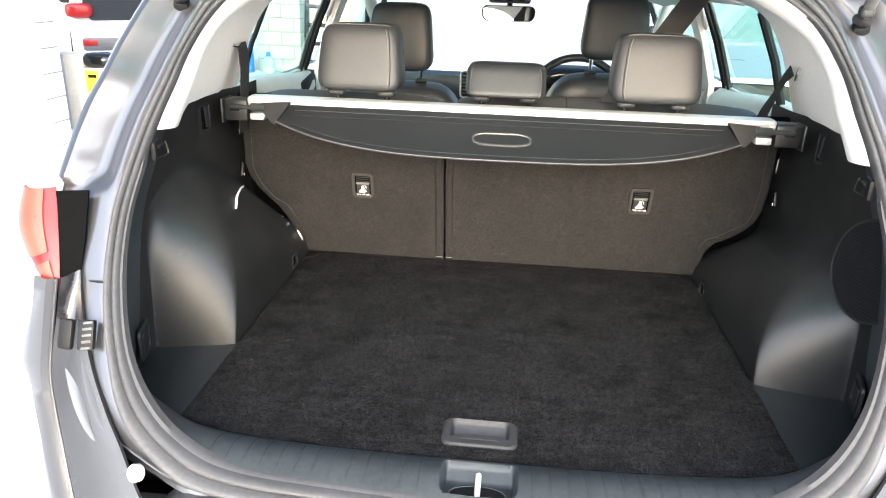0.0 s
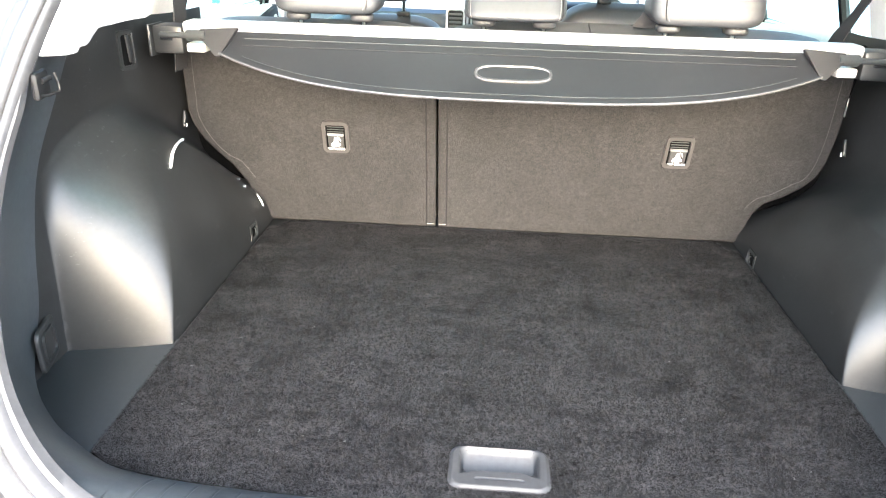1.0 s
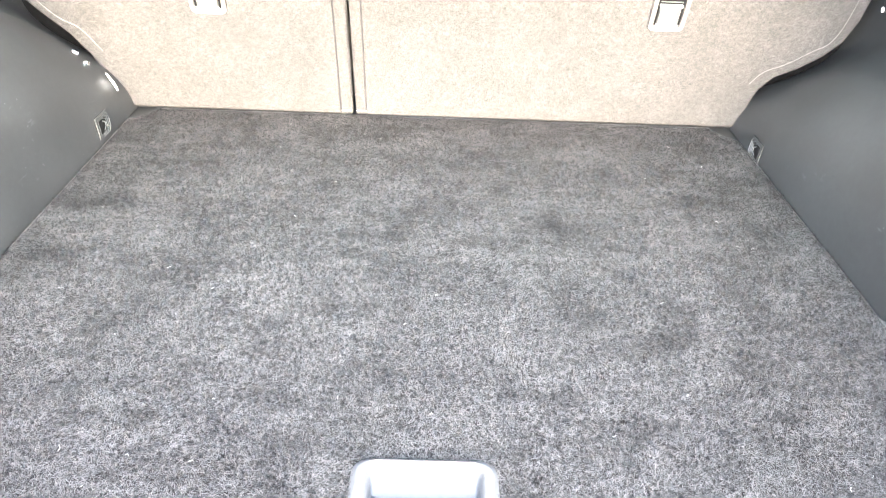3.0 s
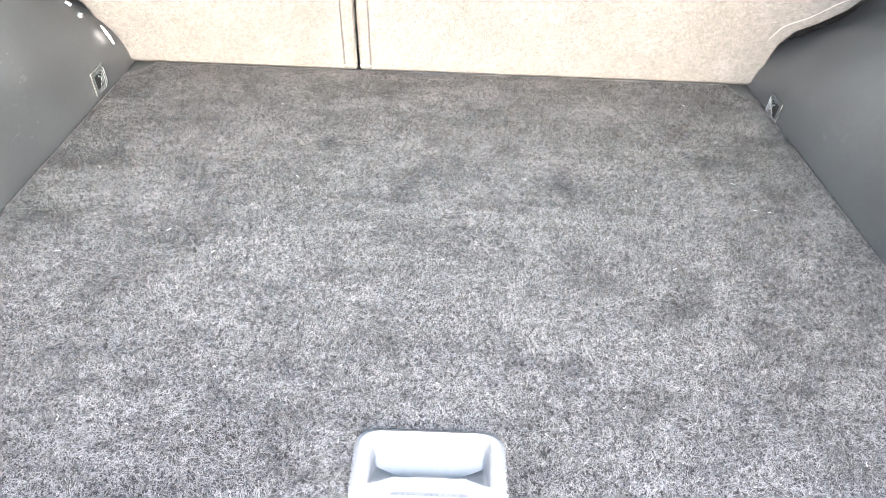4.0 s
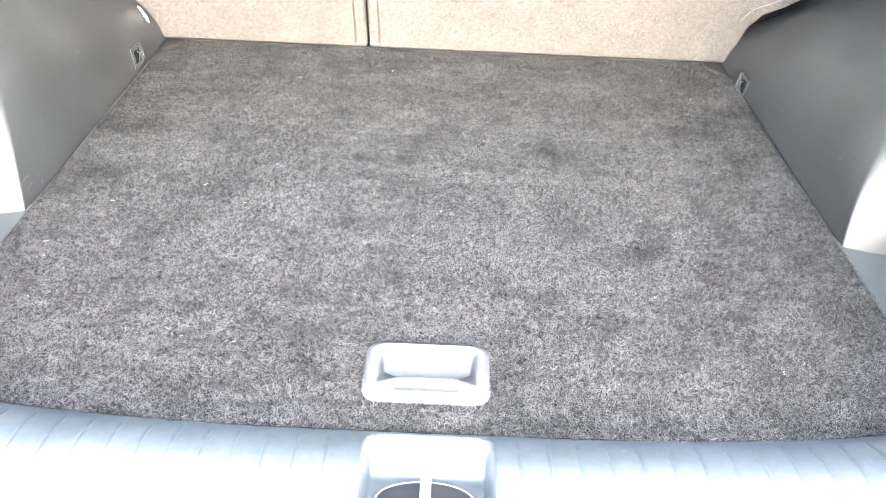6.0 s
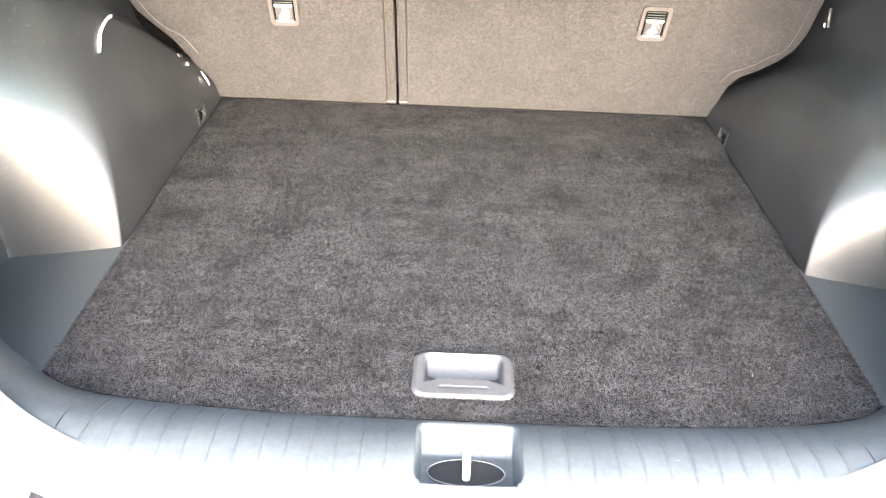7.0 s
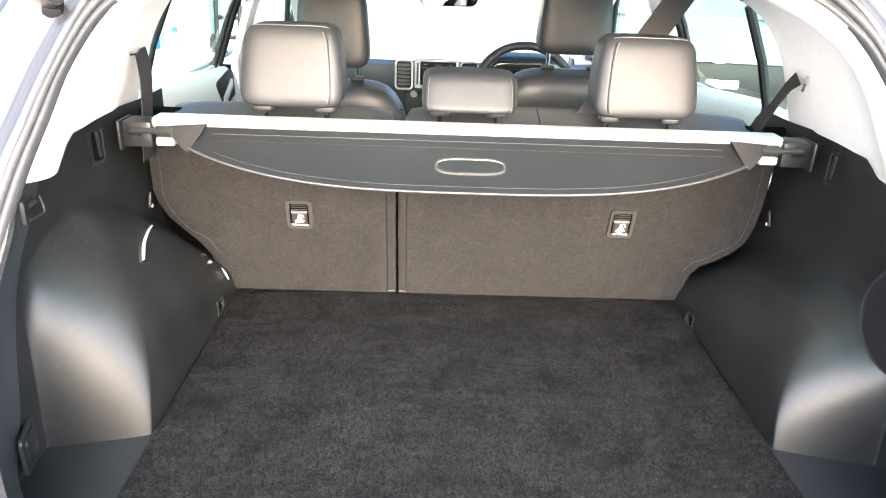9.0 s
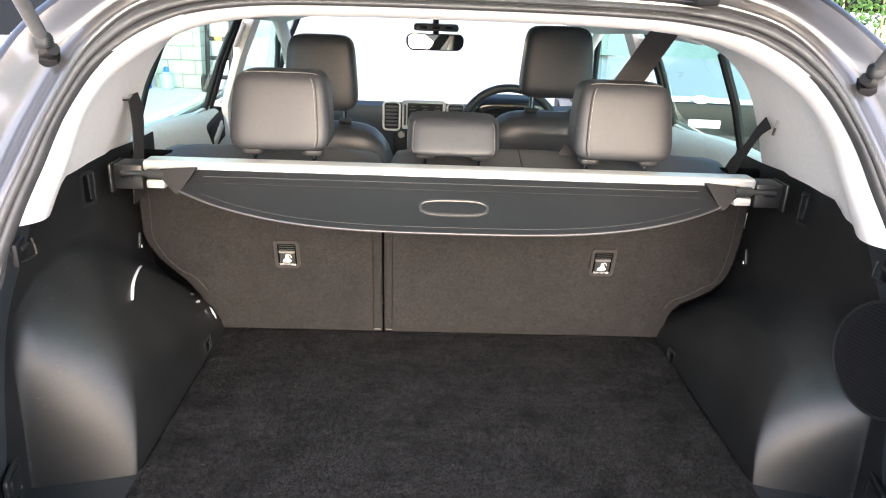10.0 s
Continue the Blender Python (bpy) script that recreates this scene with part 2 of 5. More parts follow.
def pile_material():
    """Carpet pile: each fibre has a shade of its own; brushed streaks and trodden marks lie lighter and darker."""
    m = bpy.data.materials.new("black_grey_carpet_pile")
    m.use_nodes = True
    nt = m.node_tree
    p = nt.nodes["Principled BSDF"]
    geo = nt.nodes.new("ShaderNodeNewGeometry")
    co = nt.nodes.new("ShaderNodeTexCoord").outputs["Object"]

    def times(a, b):
        mul = nt.nodes.new("ShaderNodeMix")
        mul.data_type, mul.blend_type = "RGBA", "MULTIPLY"
        mul.inputs["Factor"].default_value = 1.0
        nt.links.new(a, mul.inputs[6])
        nt.links.new(b, mul.inputs[7])
        return mul.outputs[2]

    def grey(fac, lo, hi, a, b):
        return ramp(nt, fac, (lo, lo, lo), (hi, hi, hi), a, b)

    col = ramp(nt, geo.outputs["Random Per Island"], (0.0034, 0.0033, 0.0033), (0.0600, 0.0577, 0.0583), 0.16, 0.97)
    col = times(col, grey(noise_tex(nt, co, 13, 7, 0.70, (1.2, 0.9, 1)), .80, 1.05, .40, .53))
    col = times(col, grey(noise_tex(nt, co, 16, 5, 0.7, (0.6, 3.0, 1)), .84, 1.10, .40, .60))
    col = times(col, grey(noise_tex(nt, co, 70, 4, 0.7, (0.8, 1.3, 1)), .89, 1.09, .40, .60))
    wobble = noise_tex(nt, co, 26, 4, 0.65)
    for x, y, a, b, turn, deep in TRODDEN:
        mp = nt.nodes.new("ShaderNodeMapping")
        mp.vector_type = "TEXTURE"
        mp.inputs["Location"].default_value, mp.inputs["Rotation"].default_value, mp.inputs["Scale"].default_value = (x, y, F), (0, 0, radians(turn)), (a, b, 1)
        nt.links.new(co, mp.inputs[0])
        ln = nt.nodes.new("ShaderNodeVectorMath")
        ln.operation = "LENGTH"
        nt.links.new(mp.outputs[0], ln.inputs[0])
        add = nt.nodes.new("ShaderNodeMath")
        add.operation = "MULTIPLY_ADD"
        add.inputs[1].default_value = 1.1
        nt.links.new(wobble, add.inputs[0])
        nt.links.new(ln.outputs["Value"], add.inputs[2])
        half = nt.nodes.new("ShaderNodeMath")
        half.operation = "MULTIPLY"
        half.inputs[1].default_value = 0.5
        nt.links.new(add.outputs[0], half.inputs[0])
        col = times(col, grey(half.outputs[0], 1 - deep, 1.0, .55, .95))
    nt.links.new(col, p.inputs["Base Color"])
    p.inputs["Roughness"].default_value = 0.8
    p.inputs["Specular IOR Level"].default_value = 0.03
    return m


M_PILE = pile_material()


# ---- mesh helpers ----
def finish(name, bm, mat, angle=40, recalc=True):
    if recalc:
        bmesh.ops.recalc_face_normals(bm, faces=bm.faces)
    me = bpy.data.meshes.new(name)
    bm.to_mesh(me)
    bm.free()
    me.materials.append(mat)
    me.polygons.foreach_set("use_smooth", [True] * len(me.polygons))
    me.set_sharp_from_angle(angle=radians(angle))
    for f in me.polygons:
        if len(f.vertices) > 8:
            f.use_smooth = False
    return me


def part(name, bm, mat, parent, label="", angle=40, recalc=True):
    ob = new(name, finish(name, bm, mat, angle, recalc))
    ob.parent = parent
    if label:
        ob["label"] = label
    return ob


def thing(name, label, category, group="", kind="", at=(0, 0, 0)):
    ob = new(name)
    ob.empty_display_size = 0.05
    ob.location = at
    tagged(ob, label, category, group, kind)
    return ob


def solid(name, bm, mat, label, category, group="", kind="", angle=40):
    ob = new(name, finish(name, bm, mat, angle))
    return tagged(ob, label, category, group, kind)


def add_box(bm, c, s, bevel=0.0, turn=None, seg=2):
    r = bmesh.ops.create_cube(bm, size=1.0)
    vs = r["verts"]
    bmesh.ops.scale(bm, vec=s, verts=vs)
    if bevel:
        es = list({e for v in vs for e in v.link_edges})
        out = bmesh.ops.bevel(bm, geom=es, offset=bevel, segments=seg, affect="EDGES", profile=0.5)
        vs = list({v for f in out["faces"] for v in f.verts} | {v for v in vs if v.is_valid})
    m = Matrix.Translation(c) @ (turn.to_4x4() if turn else Matrix.Identity(4))
    bmesh.ops.transform(bm, matrix=m, verts=vs)
    return bm


def box(c, s, bevel=0.0, turn=None, seg=2):
    return add_box(bmesh.new(), c, s, bevel, turn, seg)


def euler(rx=0, ry=0, rz=0):
    return Euler([radians(a) for a in (rx, ry, rz)]).to_matrix()


def sheet(rows, close_u=False, thick=0.0, bm=None):
    """A quad sheet through rows of points; thick gives it a body."""
    bm = bm or bmesh.new()
    vs = [[bm.verts.new(p) for p in row] for row in rows]
    for a, b in zip(vs, vs[1:]):
        n = len(a)
        for i in range(n if close_u else n - 1):
            j = (i + 1) % n
            bm.faces.new((a[i], a[j], b[j], b[i]))
    if thick:
        bmesh.ops.recalc_face_normals(bm, faces=bm.faces)
        bmesh.ops.solidify(bm, geom=bm.faces[:], thickness=thick)
    return bm


def tube(points, radius, seg=8, closed=False, bm=None, flat=1.0):
    """A tube along a line of points; radius may be a list; flat squashes it along its second axis."""
    bm = bm or bmesh.new()
    pts = [Vector(p) for p in points]
    n = len(pts)
    rad = radius if isinstance(radius, (list, tuple)) else [radius] * n
    rings, up = [], None
    for i, p in enumerate(pts):
        a = pts[(i - 1) % n] if closed or i else pts[0]
        b = pts[(i + 1) % n] if closed or i < n - 1 else pts[-1]
        d = (b - a).normalized()
        if up is None:
            up = d.orthogonal().normalized()
        up = (up - d * up.dot(d)).normalized()
        side = d.cross(up)
        rings.append([bm.verts.new(p + rad[i] * (math.cos(k * math.tau / seg) * up + flat * math.sin(k * math.tau / seg) * side)) for k in range(seg)])
    pairs = list(zip(rings, rings[1:])) + ([(rings[-1], rings[0])] if closed else [])
    for a, b in pairs:
        for k in range(seg):
            bm.faces.new((a[k], a[(k + 1) % seg], b[(k + 1) % seg], b[k]))
    if not closed:
        bm.faces.new(rings[0][::-1])
        bm.faces.new(rings[-1])
    return bm


def cushion(c, s, p=5.0, n=14, turn=None, bend=None, bm=None):
    """A soft rounded block: a cube blown up to a superellipsoid; bend(point in -1..1) moves its points first."""
    bm = bm or bmesh.new()
    seen = {}

    def vert(q):
        k = tuple(round(v, 5) for v in q)
        if k not in seen:
            v = Vector(q)
            r = sum(abs(t) ** p for t in v) ** (1 / p)
            v = v / r
            if bend:
                v = bend(v)
            v = Vector((v.x * s[0] / 2, v.y * s[1] / 2, v.z * s[2] / 2))
            if turn:
                v = turn @ v
            seen[k] = bm.verts.new(v + Vector(c))
        return seen[k]

    g = [math.tan((-1 + 2 * i / n) * math.pi / 4) for i in range(n + 1)]
    for axis in range(3):
        for sign in (-1, 1):
            for i in range(n):
                for j in range(n):
                    quad = []
                    for a, b in ((g[i], g[j]), (g[i + 1], g[j]), (g[i + 1], g[j + 1]), (g[i], g[j + 1])):
                        q = [a, b]
                        q.insert(axis, sign)
                        quad.append(vert(q))
                    bm.faces.new(quad)
    return bm


def curve_through(pts, n):
    """n points along a smooth line through pts, evenly spaced by length."""
    P = [Vector(p) for p in pts]
    P = [2 * P[0] - P[1]] + P + [2 * P[-1] - P[-2]]
    fine = []
    for a, b, c, d in zip(P, P[1:], P[2:], P[3:]):
        for k in range(16):
            t = k / 16
            fine.append(0.5 * (2 * b + (c - a) * t + (2 * a - 5 * b + 4 * c - d) * t * t + (3 * b - a - 3 * c + d) * t ** 3))
    fine.append(P[-2])
    run = [0.0]
    for a, b in zip(fine, fine[1:]):
        run.append(run[-1] + (b - a).length)
    out, j = [], 0
    for k in range(n):
        want = run[-1] * k / (n - 1)
        while j < len(fine) - 2 and run[j + 1] < want:
            j += 1
        t = (want - run[j]) / max(1e-9, run[j + 1] - run[j])
        out.append(fine[j].lerp(fine[j + 1], min(1, max(0, t))))
    return out


def plate(outline, thick, bevel=0.0, place=None):
    """A plate with the given outline (x, y), thick along z, its top edge bevelled, moved by place."""
    bm = bmesh.new()
    f = bm.faces.new([bm.verts.new((x, y, 0)) for x, y in outline])
    if f.normal.z < 0:
        f.normal_flip()
    top = bmesh.ops.extrude_face_region(bm, geom=[f])
    tv = [v for v in top["geom"] if isinstance(v, bmesh.types.BMVert)]
    bmesh.ops.translate(bm, vec=(0, 0, thick), verts=tv)
    if bevel:
        es = [e for e in bm.edges if all(abs(v.co.z - thick) < 1e-6 for v in e.verts)]
        bmesh.ops.bevel(bm, geom=es, offset=bevel, segments=3, affect="EDGES", profile=0.5)
    if place:
        bmesh.ops.transform(bm, matrix=place, verts=bm.verts)
    return bm


def round_rect(w, h, r, n=6):
    out = []
    for cx, cy, a0 in ((w / 2 - r, h / 2 - r, 0), (-w / 2 + r, h / 2 - r, 90), (-w / 2 + r, -h / 2 + r, 180), (w / 2 - r, -h / 2 + r, 270)):
        for k in range(n + 1):
            a = radians(a0 + 90 * k / n)
            out.append((cx + r * math.cos(a), cy + r * math.sin(a)))
    return out


def frame_ring(outer, inner, thick, place=None):
    """A flat ring between two outlines of equal length."""
    bm = bmesh.new()
    a, b = [bm.verts.new((x, y, 0)) for x, y in outer], [bm.verts.new((x, y, 0)) for x, y in inner]
    c, d = [bm.verts.new((x, y, thick)) for x, y in outer], [bm.verts.new((x, y, thick)) for x, y in inner]
    n = len(a)
    for i in range(n):
        j = (i + 1) % n
        for p, q in ((a, c), (c, d), (d, b), (b, a)):
            bm.faces.new((p[i], p[j], q[j], q[i]))
    if place:
        bmesh.ops.transform(bm, matrix=place, verts=bm.verts)
    return bm


def inside(x, y, hx, hy, r):
    """Distance inside a rounded rectangle's edge, negative outside."""
    qx, qy = abs(x) - hx + r, abs(y) - hy + r
    return r - math.hypot(max(qx, 0), max(qy, 0)) - min(max(qx, qy), 0)


def smooth(t):
    t = min(1.0, max(0.0, t))
    return t * t * (3 - 2 * t)


def disc(c, r, thick, axis, seg=24, bevel=0.0):
    """A short cylinder at c along axis."""
    bm = bmesh.new()
    bmesh.ops.create_cone(bm, cap_ends=True, segments=seg, radius1=r, radius2=r, depth=thick)
    if bevel:
        bmesh.ops.bevel(bm, geom=[e for e in bm.edges if abs(e.verts[0].co.z - e.verts[1].co.z) < 1e-6], offset=bevel, segments=2, affect="EDGES")
    q = Vector((0, 0, 1)).rotation_difference(Vector(axis)).to_matrix().to_4x4()
    bmesh.ops.transform(bm, matrix=Matrix.Translation(c) @ q, verts=bm.verts)
    return bm


def writing(text, size, place, mat, parent, name="lettering"):
    cu = bpy.data.curves.new(name, "FONT")
    cu.body, cu.size, cu.align_x, cu.align_y, cu.extrude = text, size, "CENTER", "CENTER", 0.0002
    tmp = new("tmp", cu)
    me = bpy.data.meshes.new_from_object(tmp.evaluated_get(bpy.context.evaluated_depsgraph_get()))
    bpy.data.objects.remove(tmp)
    me.transform(place)
    me.materials.clear()
    me.materials.append(mat)
    ob = new(name, me)
    ob.parent = parent
    return ob

# ---- ground ----
solid("ground", sheet([[(x, y, 0) for x in (-300, -20, 0, 20, 300)] for y in (-300, -20, 0, 20, 300)]), M_GROUND,
      "pale concrete yard under and around the car", "ground", kind="structure")


# ---- the car: rear opening ----
def ring_y(z):
    return -0.09 + 0.71 * (z - 0.76)


IN_HALF = [(0, .745), (.2, .75), (.355, .759), (.438, .782), (.506, .824), (.558, .888), (.591, .979), (.602, 1.064), (.596, 1.138), (.583, 1.21),
           (.568, 1.265), (.552, 1.325), (.522, 1.383), (.488, 1.414), (.455, 1.436), (.408, 1.457), (.36, 1.468), (.28, 1.4765), (.15, 1.4795), (0, 1.480)]
OUT_HALF = [(0, .713), (.2, .718), (.392, .729), (.468, .752), (.546, .808), (.591, .89), (.619, .977), (.629, 1.07), (.623, 1.14), (.610, 1.21),
            (.593, 1.265), (.573, 1.325), (.542, 1.397), (.510, 1.438), (.472, 1.466), (.42, 1.484), (.35, 1.496), (.25, 1.501), (.12, 1.503), (0, 1.504)]


def whole(half, n=181):
    r = [(p.x, p.z) for p in curve_through([(x, 0, z) for x, z in half], n)]
    return r + [(-x, z) for x, z in r[-2:0:-1]]


RIN, ROUT = whole(IN_HALF), whole(OUT_HALF)


def offset_ring(ring, off, dy):
    out, n = [], len(ring)
    for i in range(n):
        a, b = Vector(ring[i - 1]), Vector(ring[(i + 1) % n])
        t = (b - a).normalized()
        nx, nz = t.y, -t.x
        o = off(nz) if callable(off) else off
        x, z = ring[i][0] + nx * o, ring[i][1] + nz * o
        out.append((x, ring_y(ring[i][1]) + dy, z))
    return out


car = thing("car", "dark grey metallic family car with its boot open", "car")

# painted flange and gutter around the opening, then the outer skin
def around(side, top, bottom):
    """An offset that differs at the sides, over the top and under the sill."""
    return lambda nz: side + (top - side) * smooth(nz / 0.9) + (bottom - side) * smooth((-nz - 0.62) / 0.36)


skin_rows = [offset_ring(ROUT, around(o, o * t, o * b), dy) for o, t, b, dy in (
    (.0, .6, .4, .010), (.005, .6, .4, .018), (.011, .62, .4, .013), (.018, .65, .4, .012), (.026, .63, .4, .020), (.038, .61, .4, .033),
    (.052, .6, .38, .039), (.066, .6, .37, .036), (.084, .6, .36, .027), (.102, .6, .36, .020), (.110, .6, .38, .018))]
for i, row in enumerate(skin_rows):
    # under the waistline the flange is a flat strip and stops short of the lamp panel
    step = (0, 0, 0, 0, -.008, -.020, -.024, -.018, .008, .014, .014)[i]
    row[:] = [(x, y + step * smooth((1.112 - z) / .006) * smooth((abs(x) - .40) / .10), z) for x, y, z in row]
part("opening_flange", sheet(skin_rows, close_u=True), M_PAINT, car, "dark grey painted flange around the boot opening", 80)
outer = [skin_rows[-1], offset_ring(ROUT, around(.118, .072, .050), 0.022), offset_ring(ROUT, around(.128, .078, .056), 0.032),
         offset_ring(ROUT, around(.140, .088, .060), 0.070), offset_ring(ROUT, around(.150, .096, .064), 0.16),
         [(p[0], 0.62 if p[2] > 0.95 else 0.5, p[2]) for p in offset_ring(ROUT, around(.165, .10, .066), 0.3)]]
for row in outer[:-2]:
    row[:] = [(x, y + .018 * smooth((1.112 - z) / .006) * smooth((abs(x) - .40) / .10), z) for x, y, z in row]
for row in outer[-2:]:
    # the panel bellies out beside the boot floor
    row[:] = [(math.copysign(max(abs(x), 0.715), x) if abs(x) > 0.45 and z < 1.0 else x, y, z) for x, y, z in row]
part("quarter_panel", sheet(outer, close_u=True), M_PAINT, car, "dark grey metallic painted rear quarter", 50)

# rubber weather seal: a broad outer bulb and a flatter inner lip with a groove between them
def seal_rows(profile):
    return [[(a[0] * (1 - v) + b[0] * v, ring_y(a[1] * (1 - v) + b[1] * v) + w, a[1] * (1 - v) + b[1] * v) for a, b in zip(RIN, ROUT)] for v, w in profile]


seal = part("weather_seal", sheet(seal_rows(((1.06, .014), (1.03, .002), (.95, -.008), (.82, -.0125), (.70, -.012), (.60, -.007), (.555, .000))), close_u=True), M_SEAL, car,
            "grey rubber weather seal around the opening", 80)
part("seal_inner_lip", sheet(seal_rows(((.555, .000), (.52, -.004), (.44, -.0075), (.30, -.008), (.18, -.004), (.10, .003), (.06, .010))), close_u=True), M_SEALDARK, seal, "darker inner lip of the seal", 80)


def lip_start(u, z):
    """The lip is narrower beside the pale pillar trim."""
    return u + (1 - u) * 0.34 * smooth((z - 1.13) / 0.07) * (u < 0.2)


lip_rows = [[(a[0] * (1 - u) + b[0] * u, ring_y(a[1] * (1 - u) + b[1] * u) + w, a[1] * (1 - u) + b[1] * u)
             for a, b, u in ((a, b, lip_start(v, a[1])) for a, b in zip(RIN, ROUT))] for v, w in ((-0.06, 0.012), (0.0, 0.002), (0.25, 0.0), (0.75, 0.002), (1.0, 0.008), (1.06, 0.018))]
part("seal_lip", sheet(lip_rows, close_u=True), M_SEALDARK, car, "dark rubber lip of the weather seal")

# inside liner of the opening: the sill and the curled sides
SILL_P = [(0, .745), (.2, .75), (.355, .759), (.438, .782), (.506, .824), (.558, .888), (.591, .979), (.602, 1.064), (.596, 1.138), (.592, 1.165), (.585, 1.20)]
SILL_Q = [(0, .003, .741), (.2, .005, .741), (.378, .016, .741), (.474, .034, .741), (.519, .060, .741), (.592, .111, .742), (.655, .18, .76), (.666, .235, .84),
          (.667, .262, .94), (.667, .30, 1.03), (.667, .37, 1.11), (.667, .45, 1.20)]
half_p = curve_through([(x, ring_y(z) + 0.004, z) for x, z in SILL_P], 180)
half_q = curve_through(SILL_Q, 180)


def recess(x, y):
    """Depth of the latch well in the sill."""
    d = inside(x - 0.005, y + 0.0445, 0.059, 0.0435, 0.016)
    return 0.036 * smooth(d / 0.008) * (0.12 + 0.88 * min(1.0, max(0.0, (-0.002 - y) / 0.027)))


def liner_point(p, q, u):
    """u 0 at the seal, 1 at the floor or the side wall."""
    base = p.lerp(q, u)
    hump = 4 * u * (1 - u)
    low = smooth((0.95 - p.z) / 0.18)
    return Vector((base.x + hump * 0.012 * (1 - low), base.y, base.z + hump * 0.013 * low))


# match points of the seal and the floor edge at equal shares of the way
def sill_rows(xs, nu):
    rows = []
    for k in range(nu + 1):
        u = k / nu
        row = []
        for x in xs:
            ax = abs(x)
            i = next((j for j in range(len(half_p) - 1) if half_p[j + 1].x >= ax), len(half_p) - 2)
            a, b = half_p[i], half_p[i + 1]
            t = (ax - a.x) / max(1e-6, b.x - a.x)
            p = a.lerp(b, t)
            i = next((j for j in range(len(half_q) - 1) if half_q[j + 1].x >= ax), len(half_q) - 2)
            a, b = half_q[i], half_q[i + 1]
            q = a.lerp(b, (ax - a.x) / max(1e-6, b.x - a.x))
            v = liner_point(p, q, u)
            v.z -= recess(x, v.y)
            g = abs((ax - 0.085 + 0.01335) % 0.0267 - 0.01335)
            if ax > 0.08 and 0.15 < u < 0.86:
                v.z -= 0.0013 * max(0.0, 1 - (g / 0.0017) ** 2)
            v.x = x
            row.append(v)
        rows.append(row)
    return rows


XJ = 0.43
xs = [-XJ + 2 * XJ * k / 860 for k in range(861)]
part("load_sill", sheet(sill_rows(xs, 26)), M_SILL, car, "grooved grey-black plastic load sill with a latch well", 60)

ip = next(j for j, p in enumerate(half_p) if p.x > XJ - 0.002)
iq = next(j for j, p in enumerate(half_q) if p.x > XJ - 0.002)
cp, cq = curve_through(half_p[ip::6] + [half_p[-1]], 90), curve_through(half_q[iq::6] + [half_q[-1]], 90)


def wall_x(y, z):
    return 0.667 + 0.004 * smooth((y - 0.45) / 0.2)


# height of the ridge of the wheel-arch box over the boot floor, along the car; the passenger's side box is taller
ARCH_Y = (.24, .30, .35, .40, .48, .55, .62, .69, .76, .83, .92)
ARCH_H = {1: (.115, .140, .164, .184, .193, .190, .180, .160, .135, .100, .060), -1: (.190, .222, .246, .262, .273, .268, .244, .206, .166, .120, .070)}


ARCH_TOP = {s: [(p.x, p.z) for p in curve_through([(y, 0, h) for y, h in zip(ARCH_Y, ARCH_H[s])], 160)] for s in (1, -1)}


def arch_x(y, z, s):
    """Inner face of the wheel-arch box: upright and sharp near the floor, leaning out to a ridge with a hollow ledge behind it; its rear face leans forward."""
    h = max(0.0, z - F)
    top = float(np.interp(y, *zip(*ARCH_TOP[s])))
    rim = 0.082 if s > 0 else 0.067
    if h < top:
        ridge = 0.152 - (0.152 - rim) * (h / top) ** 2.6
    else:
        ridge = rim * max(0.0, 1 - (h - top) / 0.080) ** 2.2
    dome = 0.152 * (1 - (h / (top + 0.050)) ** 3.0)
    crisp = smooth((y - (.30 if s > 0 else .48)) / .16)
    bulge = ridge * crisp + max(dome, -0.05) * (1 - crisp)
    deep = 0.039 + 0.22 * h + 1.3 * h * h
    t = min(1.0, max(0.0, (y - 0.276 - 0.05 * h) / deep))
    ease = 1 - (1 - t) ** (1.18 + 6.0 * min(0.2, h))
    return 0.667 - (bulge * ease if bulge > 0 else bulge)


def trim_x(y, z, s):
    a, b, k = wall_x(y, z), arch_x(y, z, s), 0.006 + 0.04 * max(0.0, z - F)
    h = max(0.0, k - abs(a - b)) / k
    return min(a, b) - h * h * k * 0.25


def trim_top(y):
    return 1.172 + 0.029 * smooth((y - 0.43) / 0.045) - 0.012 * smooth((y - 0.55) / 0.3)


